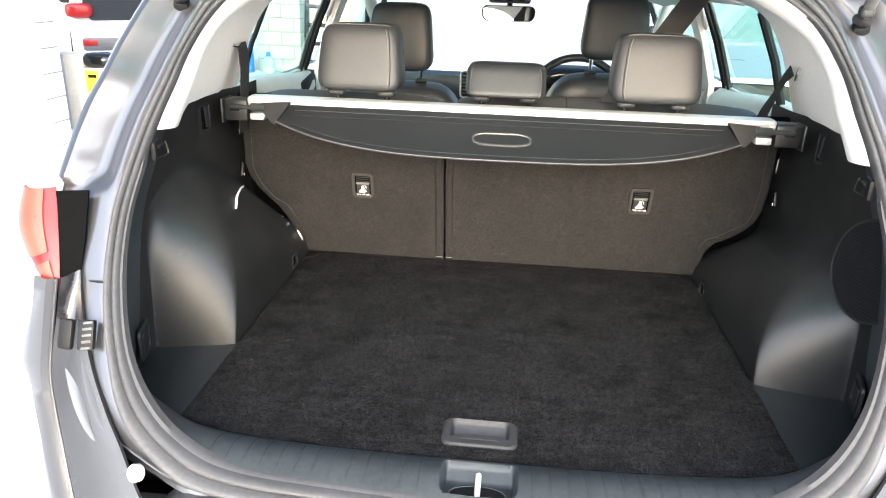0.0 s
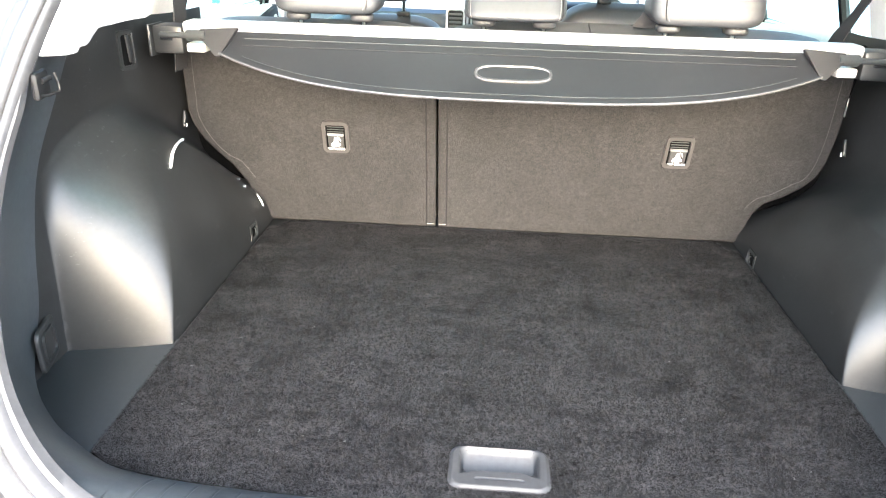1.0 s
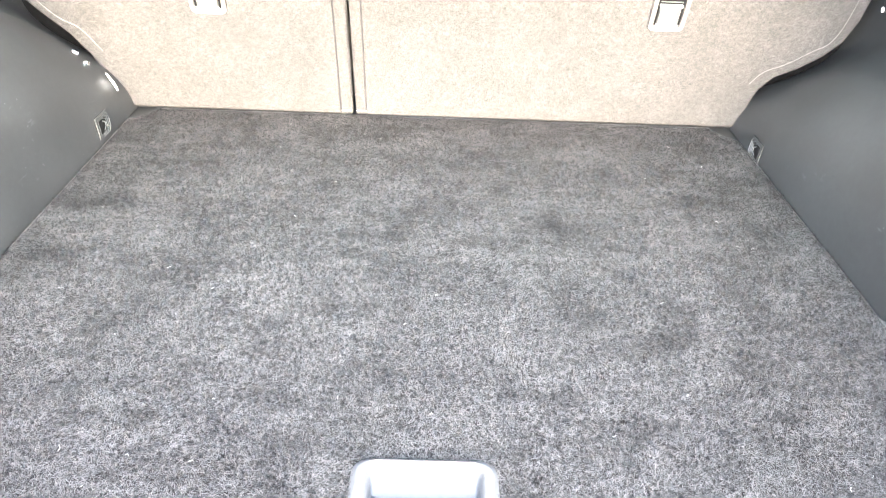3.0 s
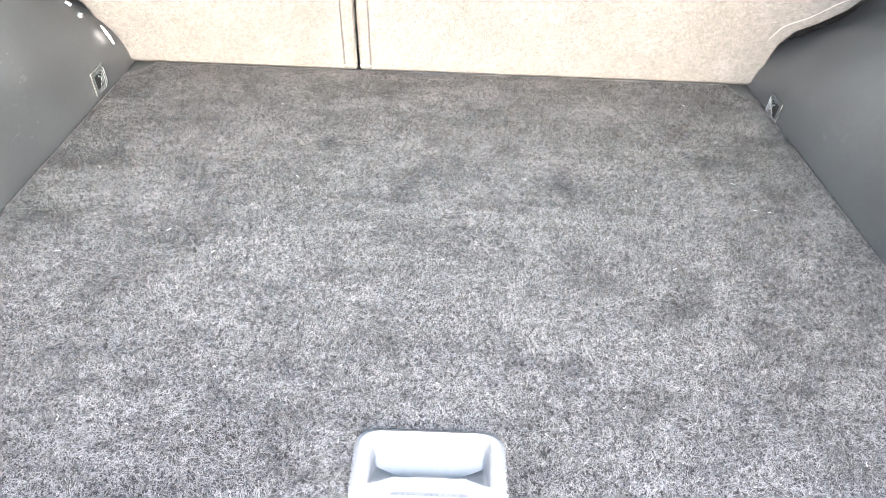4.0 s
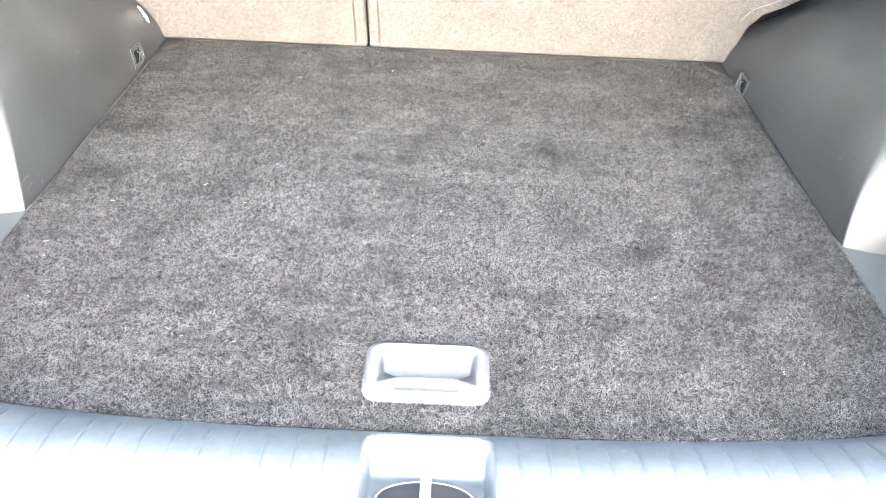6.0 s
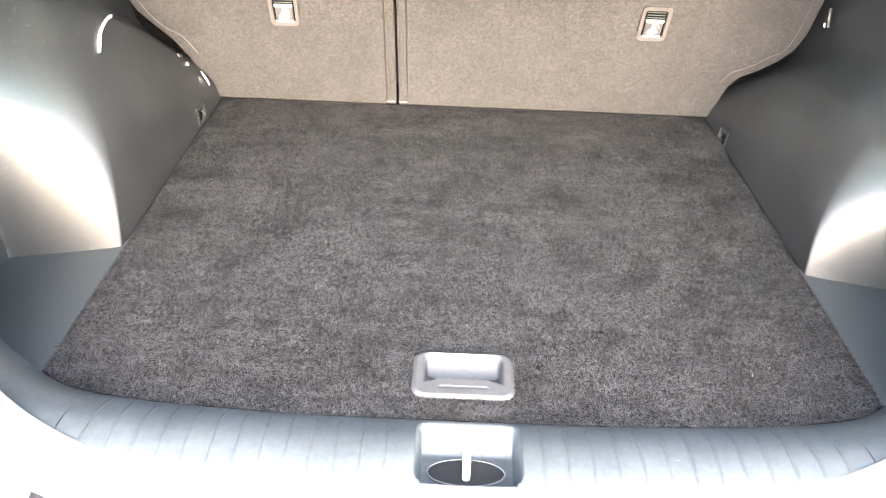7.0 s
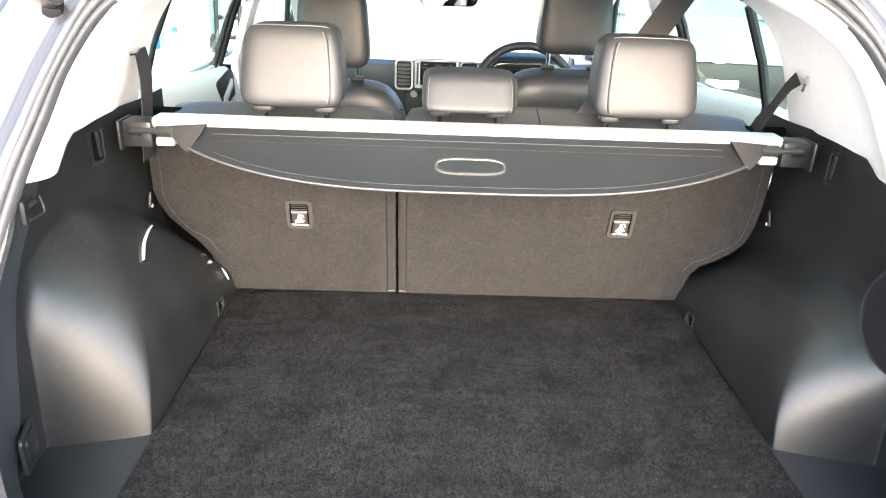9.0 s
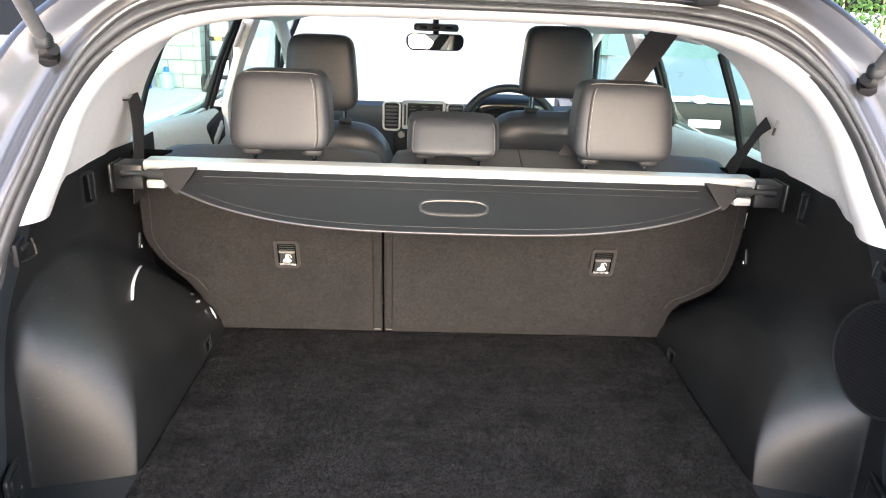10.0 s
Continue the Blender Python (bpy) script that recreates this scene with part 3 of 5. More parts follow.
for s in (1, -1):
    rows = [[Vector((s * v.x, v.y, v.z)) for v in (liner_point(p, q, k / 14) for p, q in zip(cp, cq))] for k in range(15)]
    part("corner_liner", sheet(rows), M_SILL, car, "smooth grey-black plastic corner of the boot lining", 60)
    # wheel-arch side trim
    ny, nz = 180, 190
    qz = [(q.z, q.y) for q in half_q if q.x > 0.59]
    rows = []
    for k in range(nz + 1):
        row = []
        for i in range(ny + 1):
            z0 = F - 0.002 + (1.172 - F + 0.002) * k / nz
            y0 = float(np.interp(z0, [a for a, b in qz], [b for a, b in qz])) - 0.004
            if z0 < 0.775:
                y0 = min(y0, 0.20)
            ya = max(y0 + 0.002, 0.255)
            y = float(np.interp(i / ny, (0, 0.12, 0.68, 1), (y0, ya, max(ya + 0.08, 0.42), 0.93)))
            z = z0 + (trim_top(y) - 1.172) * smooth((z0 - 1.0) / 0.17)
            row.append((s * (0.667 + (trim_x(y, z, s) - 0.667) * smooth((y - y0) / 0.05)), y, z))
        rows.append(row)
    part("side_trim", sheet(rows), M_TRIM, car, "satin black grained plastic side trim with a wheel-arch box", 60)
    # small plastic floor corner beside the carpet
    side_floor = [(.512, .04), (.555, .075), (.60, .11), (.675, .18), (.675, .33), (.512, .33)]
    part("floor_corner", plate([(s * x, y) for x, y in side_floor][::s], 0.004, 0.001, Matrix.Translation((0, 0, F - 0.004))), M_FLOORPL, car,
         "smooth blue-black plastic floor panel behind the wheel arch")
    # beige pillar trim from the seal to the side window and up into the roof lining
    P = curve_through([(x + 0.008 * min(1.0, x / 0.4), ring_y(z) + 0.008, z + 0.006 * smooth((0.5 - x) / 0.2)) for x, z in [(.587, 1.195)] + IN_HALF[9:]], 60)
    Q = curve_through([(.684, .82, 1.15), (.669, .81, 1.20), (.634, .785, 1.275), (.606, .79, 1.342), (.590, .87, 1.394), (.565, 1.0, 1.424), (.42, 1.02, 1.458), (.2, 1.02, 1.475),
                       (0, 1.02, 1.480)], 60)
    rows = [[(s * (p.x + .016 * min(1.0, p.x / .3)), p.y + .016, p.z + .018 * smooth((.5 - p.x) / .2)) for p in P]]
    for k in range(33):
        u = (k / 32) ** 1.7
        row = []
        for j, (p, q) in enumerate(zip(P, Q)):
            b = p.lerp(q, u)
            low = smooth((1.36 - p.z) / 0.12)
            fold = smooth((u - 0.08) / 0.34) * (1 - u) ** 0.7
            bead = math.sin(math.pi / 2 * min(1.0, u / 0.085)) * (1 - smooth((u - 0.10) / 0.22))
            b.x += (0.030 * fold - 0.020 * bead) * low + (0.008 * fold - 0.006 * bead) * (1 - low)
            b.z += (0.025 * fold - 0.016 * bead) * (1 - low)
            b.z += smooth(1 - j / 9) * smooth((u - .06) / .20) * max(0.0, trim_top(b.y) - b.z)
            row.append((s * b.x, b.y, b.z))
        rows.append(row)
    part("pillar_trim", sheet(rows, thick=0.004), M_BEIGE, car, "pale beige textured plastic trim of the rear pillar", 60)
    # dark edge strip of the pillar trim toward the glass
    part("pillar_edge", tube([(s * (q.x + 0.006), q.y + 0.004, q.z) for q in Q[:34]], 0.004, 6), M_BLACK, car)

# roof lining, roof skin, floor pan, body sides
part("roof_lining", sheet([[(x, y, 1.481 - 0.055 * (abs(x) / 0.57) ** 3 - 0.055 * max(0, y - 1.5)) for x in np.linspace(-.585, .585, 25)] for y in np.linspace(1.015, 2.12, 12)], thick=0.01),
     M_LINER, car, "off-white fabric roof lining")
part("roof_skin", sheet([[(x, y, 1.60 - 0.05 * (abs(x) / 0.60) ** 2.5 - 0.05 * max(0, y - 1.3)) for x in np.linspace(-.64, .64, 25)] for y in np.linspace(.55, 2.2, 14)], thick=0.004),
     M_PAINT, car)
part("floor_pan", box((0, 1.6, 0.50), (1.5, 3.0, 0.06), 0.01), M_BLACK, car)
part("underfloor_tray", box((0, 0.53, F - 0.13), (1.30, 0.80, 0.16), 0.005), M_BLACK, car)
for s in (1, -1):
    rows = []
    for y in (.50, .7, 1.0, 1.6, 2.4, 3.2, 3.75):
        w = 1 - 0.10 * smooth((y - 2.6) / 1.2)
        drop = 0.17 * smooth((y - 2.5) / 1.1)
        rows.append([(s * x * w, y, z * (1 - drop)) for x, z in ((.84, .28), (.90, .45), (.915, .72), (.905, .95), (.87, 1.10), (.76, 1.145))])
    part("body_side", sheet(rows, thick=0.006), M_PAINT, car, "dark grey metallic body side", 50)
part("bonnet", sheet([[(x, y, .955 - 0.18 * (y - 2.9) - 0.06 * (abs(x) / .8) ** 3) for x in np.linspace(-.80, .80, 15)] for y in np.linspace(2.9, 3.85, 8)], thick=0.005),
     M_PAINT, car)
part("front_end", box((0, 3.86, .53), (1.66, .08, .50), 0.03), M_PAINT, car)
part("bulkhead", box((0, 2.98, .64), (1.5, .05, .60), 0.01), M_BLACK, car)
for s in (1, -1):
    for y in (.70, 3.35):
        bm = bmesh.new()
        ring = [(r, w) for r, w in ((.22, -.09), (.31, -.105), (.335, -.085), (.338, 0), (.335, .085), (.31, .105), (.22, .09))]
        sheet([[(s * .80 + w, y + r * math.cos(a), .338 + r * math.sin(a)) for r, w in ring] for a in np.linspace(0, math.tau, 33)], bm=bm)
        w_ob = part("wheel", bm, M_TYRE, car, "black road tyre")
        part("rim", disc((s * .86, y, .338), .225, .03, (1, 0, 0), 24, .005), M_ALU, w_ob)

# bumper below the sill
brow = []
for dy, z in ((-.085, .700), (-.115, .698), (-.135, .690), (-.145, .672), (-.205, .660), (-.235, .635), (-.25, .56), (-.245, .40), (-.20, .30)):
    brow.append([(x, dy + 0.14 * (abs(x) / .80) ** 3.2 + 0.16 * smooth((abs(x) - .62) / .25), z - 0.20 * smooth((abs(x) - .44) / .20) * (1 if z > .5 else .3)) for x in np.linspace(-.52, .52, 53)])
part("bumper", sheet(brow), M_PAINT, car, "dark grey painted bumper below the load sill", 50)

# tail lamps with the black panel beside them
for s in (1, -1):
    # the lamp wraps round the corner of the body and narrows to its foot
    edge_in = curve_through([(s * .729, .141, 1.110), (s * .711, .100, 1.036), (s * .697, .062, .958)], 25)
    edge_out = curve_through([(s * .806, .170, 1.102), (s * .806, .140, 1.046), (s * .776, .110, .998), (s * .736, .080, .970), (s * .700, .061, .955)], 25)

    def lamp_skin(v0, v1, u0, u1, out):
        rows = []
        for i in range(v0, v1 + 1):
            row = []
            for k in range(11):
                u = u0 + (u1 - u0) * k / 10
                q = edge_in[i].lerp(edge_out[i], u)
                w = (edge_out[i] - edge_in[i]).length
                row.append((q.x, q.y - .9 * w * u * (1 - u) - out, q.z))
            rows.append(row)
        return sheet(rows, thick=.004)
    lamp = part("tail_lamp", lamp_skin(0, 24, 0, 1, 0), M_RED, car, "glossy red tail lamp", 70)
    part("lamp_lens", lamp_skin(0, 14, .22, .98, .003), M_LAMPPALE, lamp, "pale orange-red upper lens", 70)
    part("lamp_lens", lamp_skin(16, 23, .24, .98, .003), M_LAMPPALE, lamp, "pale orange-red lower lens", 70)
    part("lamp_panel", sheet([[(s * .728, .137, 1.104), (s * .676, .146, 1.106)], [(s * .712, .102, 1.036), (s * .672, .112, 1.036)], [(s * .699, .066, .964), (s * .672, .078, .968)]], thick=.006), M_DARKMATT, car,
         "matt black plastic panel beside the tail lamp")
    part("panel_seam", box((s * .628, .0705, .975), (.040, .006, .0025), 0, euler(-35, 0, 0)), M_BLACK, car)
    # bumper corner under the lamp, its rolled edge and the gloss return beside the opening
    edge = curve_through([(s * .688, .052, .985), (s * .706, .040, .88), (s * .712, .028, .81), (s * .700, .010, .71), (s * .675, -.02, .60), (s * .64, -.05, .48)], 31)
    back = curve_through([(s * .672, .088, .985), (s * .650, .046, .924), (s * .620, .002, .861), (s * .580, -.039, .803), (s * .548, -.066, .763), (s * .512, -.098, .713), (s * .47, -.13, .66), (s * .44, -.15, .60)], 31)
    rows = [[b.lerp(a, k / 6) + Vector((0, .010 * math.sin(math.pi * k / 6), 0)) for k in range(7)] for a, b in zip(edge, back)]
    part("bumper_return", sheet(rows, thick=.004), M_GLOSSPAINT, car, "gloss black bumper return beside the opening", 60)
    part("bumper_edge", tube([p + Vector((s * .003, -.003, 0)) for p in edge], .0030, 8), M_PAINT, car, "bright rolled edge of the bumper")
    rows = []
    for p in edge:
        low = smooth((.79 - p.z) / .05)
        wide = float(np.interp(p.z, (.42, .57, .72, .76, .815, .884, .97, 1.0), (.832, .832, .812, .806, .832, .806, .768, .755)))
        rows.append([p + Vector((s * .004, 0, 0)), p + Vector((s * .016, -.010 + .006 * low, 0)), p + Vector((s * .045, .004, 0)), (s * (wide - .035), .062, p.z - .004), (s * wide, .115, p.z - .012),
                     (s * (wide + .035), .23, p.z - .03), (s * (wide + .07), .42, p.z - .04), (s * .905, .62, p.z - .04)])
    part("bumper_corner", sheet(rows, thick=.004), M_PAINT, car, "dark grey painted bumper corner below the tail lamp", 60)
    part("side_stop", box((s * .672, .024, .900), (.026, .012, .050), .005, euler(-20, 0, s * 8)), M_BLACK, car, "black rubber stop on the bumper return")
    clip = part("side_clip", box((s * .629, .012, .908), (.026, .012, .048), 0.003, euler(-24, 0, -s * 4)), M_BLACK, car, "black sprung side clip with pale ribs")
    for k in range(5):
        part("clip_rib", box((s * .626, .0005 + .0042 * k, .8905 + .0092 * k), (.016, .008, .0042), 0.0012, euler(-24, s * 10, -s * 4)), M_GREYPL, clip)
    part("rubber_stop", disc((s * .510, -.100, .742), .0135, .016, (s * .3, -.9, .5), 24, .004), M_WHITEPL, car, "round pale rubber bump stop")

# latch striker in the sill well
part("latch_striker", tube([(0.004, -.060, .705), (0.004, -.060, .724), (0.004, -.056, .733), (0.004, -.030, .740), (0.004, -.023, .735), (0.004, -.022, .71)], 0.0046, 10), M_WHITEPL, car,
               "pale worn latch striker loop")
part("striker_plate", plate([(0.042 * math.cos(a), 0.017 * math.sin(a)) for a in np.linspace(0, math.tau, 33)[:-1]], 0.003, 0.001, Matrix.Translation((0.004, -.053, .7205))), M_BLACK, car,
     "black oval striker plate")
part("plate_rim", tube([(0.004 + 0.043 * math.cos(a), -.053 + 0.0175 * math.sin(a), .7228) for a in np.linspace(0, math.tau, 41)[:-1]], .0009, 6, True), M_GREYPL, car)

# open tailgate overhead with its hinges and gas struts
tailgate = thing("tailgate", "raised dark grey tailgate seen from inside", "tailgate")
rows = []
for u in np.linspace(0, 1, 15):
    y, z = .43 - 1.02 * u, 1.555 + .50 * u - .10 * u * u
    rows.append([(x * (1 - .06 * u), y, z + .035 * (1 - (abs(x) / .62) ** 3)) for x in np.linspace(-.62, .62, 21)])
bm = sheet(rows)
bmesh.ops.delete(bm, geom=[f for f in bm.faces if abs(f.calc_center_median().x) < .50 and .31 > f.calc_center_median().y > -.14], context="FACES")
bmesh.ops.recalc_face_normals(bm, faces=bm.faces)
bmesh.ops.solidify(bm, geom=bm.faces[:], thickness=0.03)
part("outer_panel", bm, M_PAINT, tailgate)
part("rear_window", sheet([[(p[0] * .86, p[1], p[2] - .006) for p in r] for r in rows[1:9]]), M_REARGLASS, tailgate, "green-tinted rear window of the tailgate", 60)
part("inner_trim", sheet([[(p[0] * .9, p[1], p[2] - .035) for p in r] for r in rows[8:]], thick=0.01), M_TRIM, tailgate)
part("lower_edge", tube([(x, .395 - .03 * (abs(x) / .6) ** 2, 1.542 - .012 * (abs(x) / .6) ** 2) for x in np.linspace(-.6, .6, 31)], 0.008, 8), M_PAINT, tailgate)
for s in (1, -1):
    part("hinge", box((s * .34, .43, 1.525), (.035, .09, .02), 0.004, euler(20, 0, 0)), M_BLACK, tailgate, "dark steel hinge")
    strut = thing("gas_strut", "grey gas strut holding the tailgate up", "gas strut", "struts of the tailgate")
    a, b = Vector((s * .587, .37, 1.410)), Vector((s * .515, -.02, 1.735))
    part("cylinder", tube([a.lerp(b, .07), a.lerp(b, .60)], 0.0095, 14), M_GREYPL, strut, "dark grey strut cylinder")
    part("piston_rod", tube([a.lerp(b, .58), a.lerp(b, .98)], 0.005, 10), M_CHROME, strut, "bright piston rod")
    part("ball_socket", cushion(a.lerp(b, .04), (.023, .023, .023), 3, 8), M_TABGREY, strut, "grey ball socket")
    part("ball_stud", tube([(s * .600, .385, 1.402), (s * .575, .36, 1.412)], 0.009, 10), M_BLACK, strut)
    part("mount_pad", box((s * .600, .425, 1.415), (.030, .11, .030), .008, euler(35, 0, -s * 8)), M_BLACK, strut, "black pad behind the strut mount")

# ---- boot floor ----
floor = thing("boot_carpet", "black-grey pile carpet board on the boot floor with brushed patches", "carpet")
front_edge = [(x, float(np.interp(abs(x), [0, .236, .378, .471, .515], [.004, .007, .017, .034, .060]))) for x in np.linspace(-.5105, .5105, 41)]
loop = front_edge + [(.5105, .798), (.494, .806), (.482, .822), (.474, .853), (-.474, .853), (-.482, .822), (-.494, .806), (-.5105, .798)]
hole = [(x, y + .0765) for x, y in round_rect(.120, .070, .014)]
bm = bmesh.new()
edges = []
for ring in (loop, hole):
    vs = [bm.verts.new((x, y, F)) for x, y in ring]
    edges += [bm.edges.new((vs[i], vs[(i + 1) % len(vs)])) for i in range(len(vs))]
bmesh.ops.triangle_fill(bm, edges=edges, use_beauty=True)
bmesh.ops.recalc_face_normals(bm, faces=bm.faces)
ext = bmesh.ops.extrude_face_region(bm, geom=bm.faces[:])
bmesh.ops.translate(bm, vec=(0, 0, -.01), verts=[v for v in ext["geom"] if isinstance(v, bmesh.types.BMVert)])
part("carpet_board", bm, M_CARPET, floor, "", 30)

# the pile: short bent fibres in tufts that lean one way and another
rng = np.random.default_rng(7)
N = 820000
cols = 1000
px = -.510 + 1.020 * ((np.arange(N) % cols) + rng.uniform(-.1, 1.1, N)) / cols
py = .004 + .848 * ((np.arange(N) // cols) + rng.uniform(-.1, 1.1, N)) / (N // cols)
keep = (py > np.interp(abs(px), [0, .236, .378, .471, .515], [.003, .006, .016, .033, .060])) & ~((abs(px) < .060) & (abs(py - .0765) < .0345)) & ~((abs(px) > .474 + .036 * np.clip((.853 - py) / .055, 0, 1) ** 1.6) & (py > .798))
px, py = px[keep], py[keep]
n = len(px)


def wave(x, y, seed):
    """A smooth random field over the floor, from a few dozen sine waves."""
    r = np.random.default_rng(seed)
    out = np.zeros_like(x)
    for k in range(26):
        f, a, ph = r.uniform(25, 150), r.uniform(0, math.tau), r.uniform(0, math.tau)
        out += np.sin(f * (math.cos(a) * x + math.sin(a) * y) + ph) / math.sqrt(26)
    return out


lean = wave(px, py, 3)
ang = wave(px, py, 5) * 1.1 + rng.normal(0, 0.9, n) - math.pi / 2 + math.pi * (rng.random(n) < 0.5 + 0.22 * lean)
long = rng.uniform(.0030, .0070, n)
rise = long * np.clip(rng.uniform(.11, .40, n) - 0.04 * lean, .05, .8)
dx, dy = np.cos(ang), np.sin(ang)
curl = rng.normal(0, .7, n) * long
wd = rng.uniform(.00014, .00026, n)
sx, sy = -dy * wd, dx * wd
zb = F + .0003
verts = np.empty((n, 5, 3), np.float32)
for j, (f, h) in enumerate(((0.0, 0.0), (0.55, 0.88))):
    bx, by = px + dx * long * f - dy * curl * f * (1 - f) * 2, py + dy * long * f + dx * curl * f * (1 - f) * 2
    verts[:, 2 * j] = np.stack([bx - sx, by - sy, zb + rise * h], 1)
    verts[:, 2 * j + 1] = np.stack([bx + sx, by + sy, zb + rise * h], 1)
verts[:, 4] = np.stack([px + dx * long, py + dy * long, zb + rise * 0.9], 1)
fibre = (np.arange(n) * 5)[:, None] + np.array([0, 1, 3, 2, 2, 3, 4])
starts = (np.arange(n) * 7)[:, None] + np.array([0, 4])
me = bpy.data.meshes.new("nap")
me.vertices.add(n * 5)
me.vertices.foreach_set("co", verts.ravel())
me.loops.add(fibre.size)
me.loops.foreach_set("vertex_index", fibre.astype(np.int32).ravel())
me.polygons.add(starts.size)
me.polygons.foreach_set("loop_start", starts.astype(np.int32).ravel())
me.update()
me.validate()
me.materials.append(M_PILE)
pile = new("nap", me)
pile.parent = floor
tagged(pile, kind="stuff")


# a little pale lint in the pile
bm = bmesh.new()
lr = random.Random(4)
for k in range(36):
    x, y, a, ln = lr.uniform(-.48, .48), lr.uniform(.03, .80), lr.uniform(0, math.tau), lr.uniform(.002, .007)
    if abs(x) < .08 and y < .13:
        continue
    tube([(x, y, F + .0032), (x + .5 * ln * math.cos(a), y + .5 * ln * math.sin(a), F + .0042), (x + ln * math.cos(a + .5), y + ln * math.sin(a + .5), F + .0034)], .00022, 4, bm=bm)
lint = part("lint", bm, M_GREYPL, floor, "pale lint")
tagged(lint, kind="stuff")


def hollow(x, y):
    """Relief of the finger tray: a flat rim, a deep grip trough and a small sunk badge."""
    e = smooth(inside(x, y - .0895, .0505, .0225, .012) / .006) * (.25 + .75 * smooth((.112 - y) / .026))
    rim = 0.004 * smooth(inside(x, y - .0765, .063, .039, .017) / .005)
    ex, ey = abs(x) / .030, abs(y - .052) / .0042
    badge = 0.0012 * (1 if ex ** 4 + ey ** 4 < 1 else 0)
    return rim - 0.026 * e - badge


rows = []
for k in range(37):
    rr = [(x * k / 36, .0765 + y * k / 36) for x, y in round_rect(.126, .078, .017, 14)]
    rows.append([(x, y, F + .0008 + hollow(x, y)) for x, y in rr])
rows.append([(x * 1.0, y, F - .008) for x, y, z in rows[-1]])
tray = part("finger_tray", sheet(rows, close_u=True), M_TRAY, floor, "grey-blue plastic finger tray for lifting the floor", 50)
# unreadable embossed line in the badge
for k in range(11):
    part("embossed_mark", box((-.0225 + .0045 * k, .052, F + .0040), (.0028, .0030, .0008)), M_TRAY, tray)

# dark ledge seen in the cut rear corners
for s in (1, -1):
    part("corner_ledge", box((s * .496, .838, F - .011), (.07, .09, .012), .003), M_TRIM, floor)

# ---- small fittings on the side trims ----
for s in (1, -1):
    hook = thing("bag_hook", "black folding bag hook in the boot lining", "hook", "hooks in the boot")
    part("hook_base", box((s * .594, .230, 1.160), (.010, .044, .034), .005, euler(0, 0, -s * 14)), M_BLACK, hook)
    part("hook_arm", tube([(s * .588, .212, 1.150), (s * .583, .228, 1.148), (s * .580, .246, 1.150), (s * .582, .249, 1.160), (s * .586, .250, 1.172)], .0018, 8), M_BLACK, hook, "hook arm")
    part("hook_pivot", tube([(s * .586, .222, 1.166), (s * .585, .238, 1.168)], .0035, 8), M_BLACK, hook)
    slot = thing("lining_slot", "tall narrow slot with a grey lip in the side trim", "slot", "slots in the side trims")
    place = Matrix.Translation((s * .667, .592, 1.147)) @ euler(0, 0, s * 14).to_4x4() @ Matrix(((0, 0, -s, 0), (1, 0, 0, 0), (0, 1, 0, 0), (0, 0, 0, 1)))
    part("slot_frame", frame_ring(round_rect(.040, .066, .009), round_rect(.026, .052, .006), .006, place), M_TRIM, slot)
    # shallow plate; the shade of the hollow is put into its near-black colour
    part("slot_back", plate(round_rect(.026, .052, .006), .002, 0, place), M_DARKMATT, slot, "dark hollow of the slot")
    part("slot_strip", box(place @ Vector((.006, .002, .005)), (.004, .010, .046), .002, euler(0, s * 4, s * 14)), M_TRIM, slot, "satin strip")
    part("slot_edge", box(place @ Vector((.015, .002, .0065)), (.002, .002, .050), .0008), M_TABGREY, slot, "pale edge")
    guide = thing("belt_clip", "small chrome-edged clip beside the seat back", "clip", "clips beside the seat back")
    part("clip_plate", box((s * .655, .772, .985), (.006, .010, .034), .002, euler(-20, 0, 0)), M_TRIM, guide)
    part("clip_edge", box((s * .652, .772, .972), (.003, .005, .008), .0015, euler(-20, 0, 0)), M_ALU, guide, "bright clip end")
    # lashing clip low on the arch: a recessed square with nested ribs on its forward side
    vent = thing("lashing_clip", "black lashing clip with pale nested ribs low on the wheel arch", "clip", "lashing clips")
    cy, cz = (.741, .754) if s > 0 else (.724, .766)

    def on_arch(y, z, out):
        return (s * (trim_x(y, z, s) - out), y, z)
    part("clip_body", sheet([[on_arch(cy + a * .021, cz + b * .017, .0012) for a in (-1, -.3, .4, 1)] for b in (-1, 0, 1)], thick=.0014), M_TRIM, vent)
    # recess shown by a near-black patch, its shade given as colour
    part("clip_recess", sheet([[on_arch(cy - .004 + a * .011, cz + b * .010, .0018) for a in (-1, 0, 1)] for b in (-1, 0, 1)], thick=.0016), M_DARKMATT, vent, "black recess")
    for k in range(4):
        o = .0052 * k
        part("clip_rib", tube([on_arch(cy - .006 + .3 * o, cz + .016 - .6 * o, .0030), on_arch(cy + .012 - o, cz + .0165 - .6 * o, .0032), on_arch(cy + .019 - o, cz + .010 - .4 * o, .0034),
                               on_arch(cy + .019 - o, cz - .010 + .4 * o, .0034), on_arch(cy + .012 - o, cz - .0165 + .6 * o, .0032), on_arch(cy - .008 + .3 * o, cz - .016 + .6 * o, .0030)],
                              .0006 if k < 3 else .0012, 6), M_TABGREY, vent, "worn pale rib")

# white strap end on one wheel arch
strap = thing("strap_end", "thin white strap end lying on the wheel arch", "strap")
pts = curve_through([(-.608, .640, .978), (-.599, .610, .986), (-.589, .567, .988), (-.580, .530, .983), (-.571, .499, .971)], 12)
pts = [(-(trim_x(p.y, p.z, -1) - .002), p.y, p.z) for p in pts]
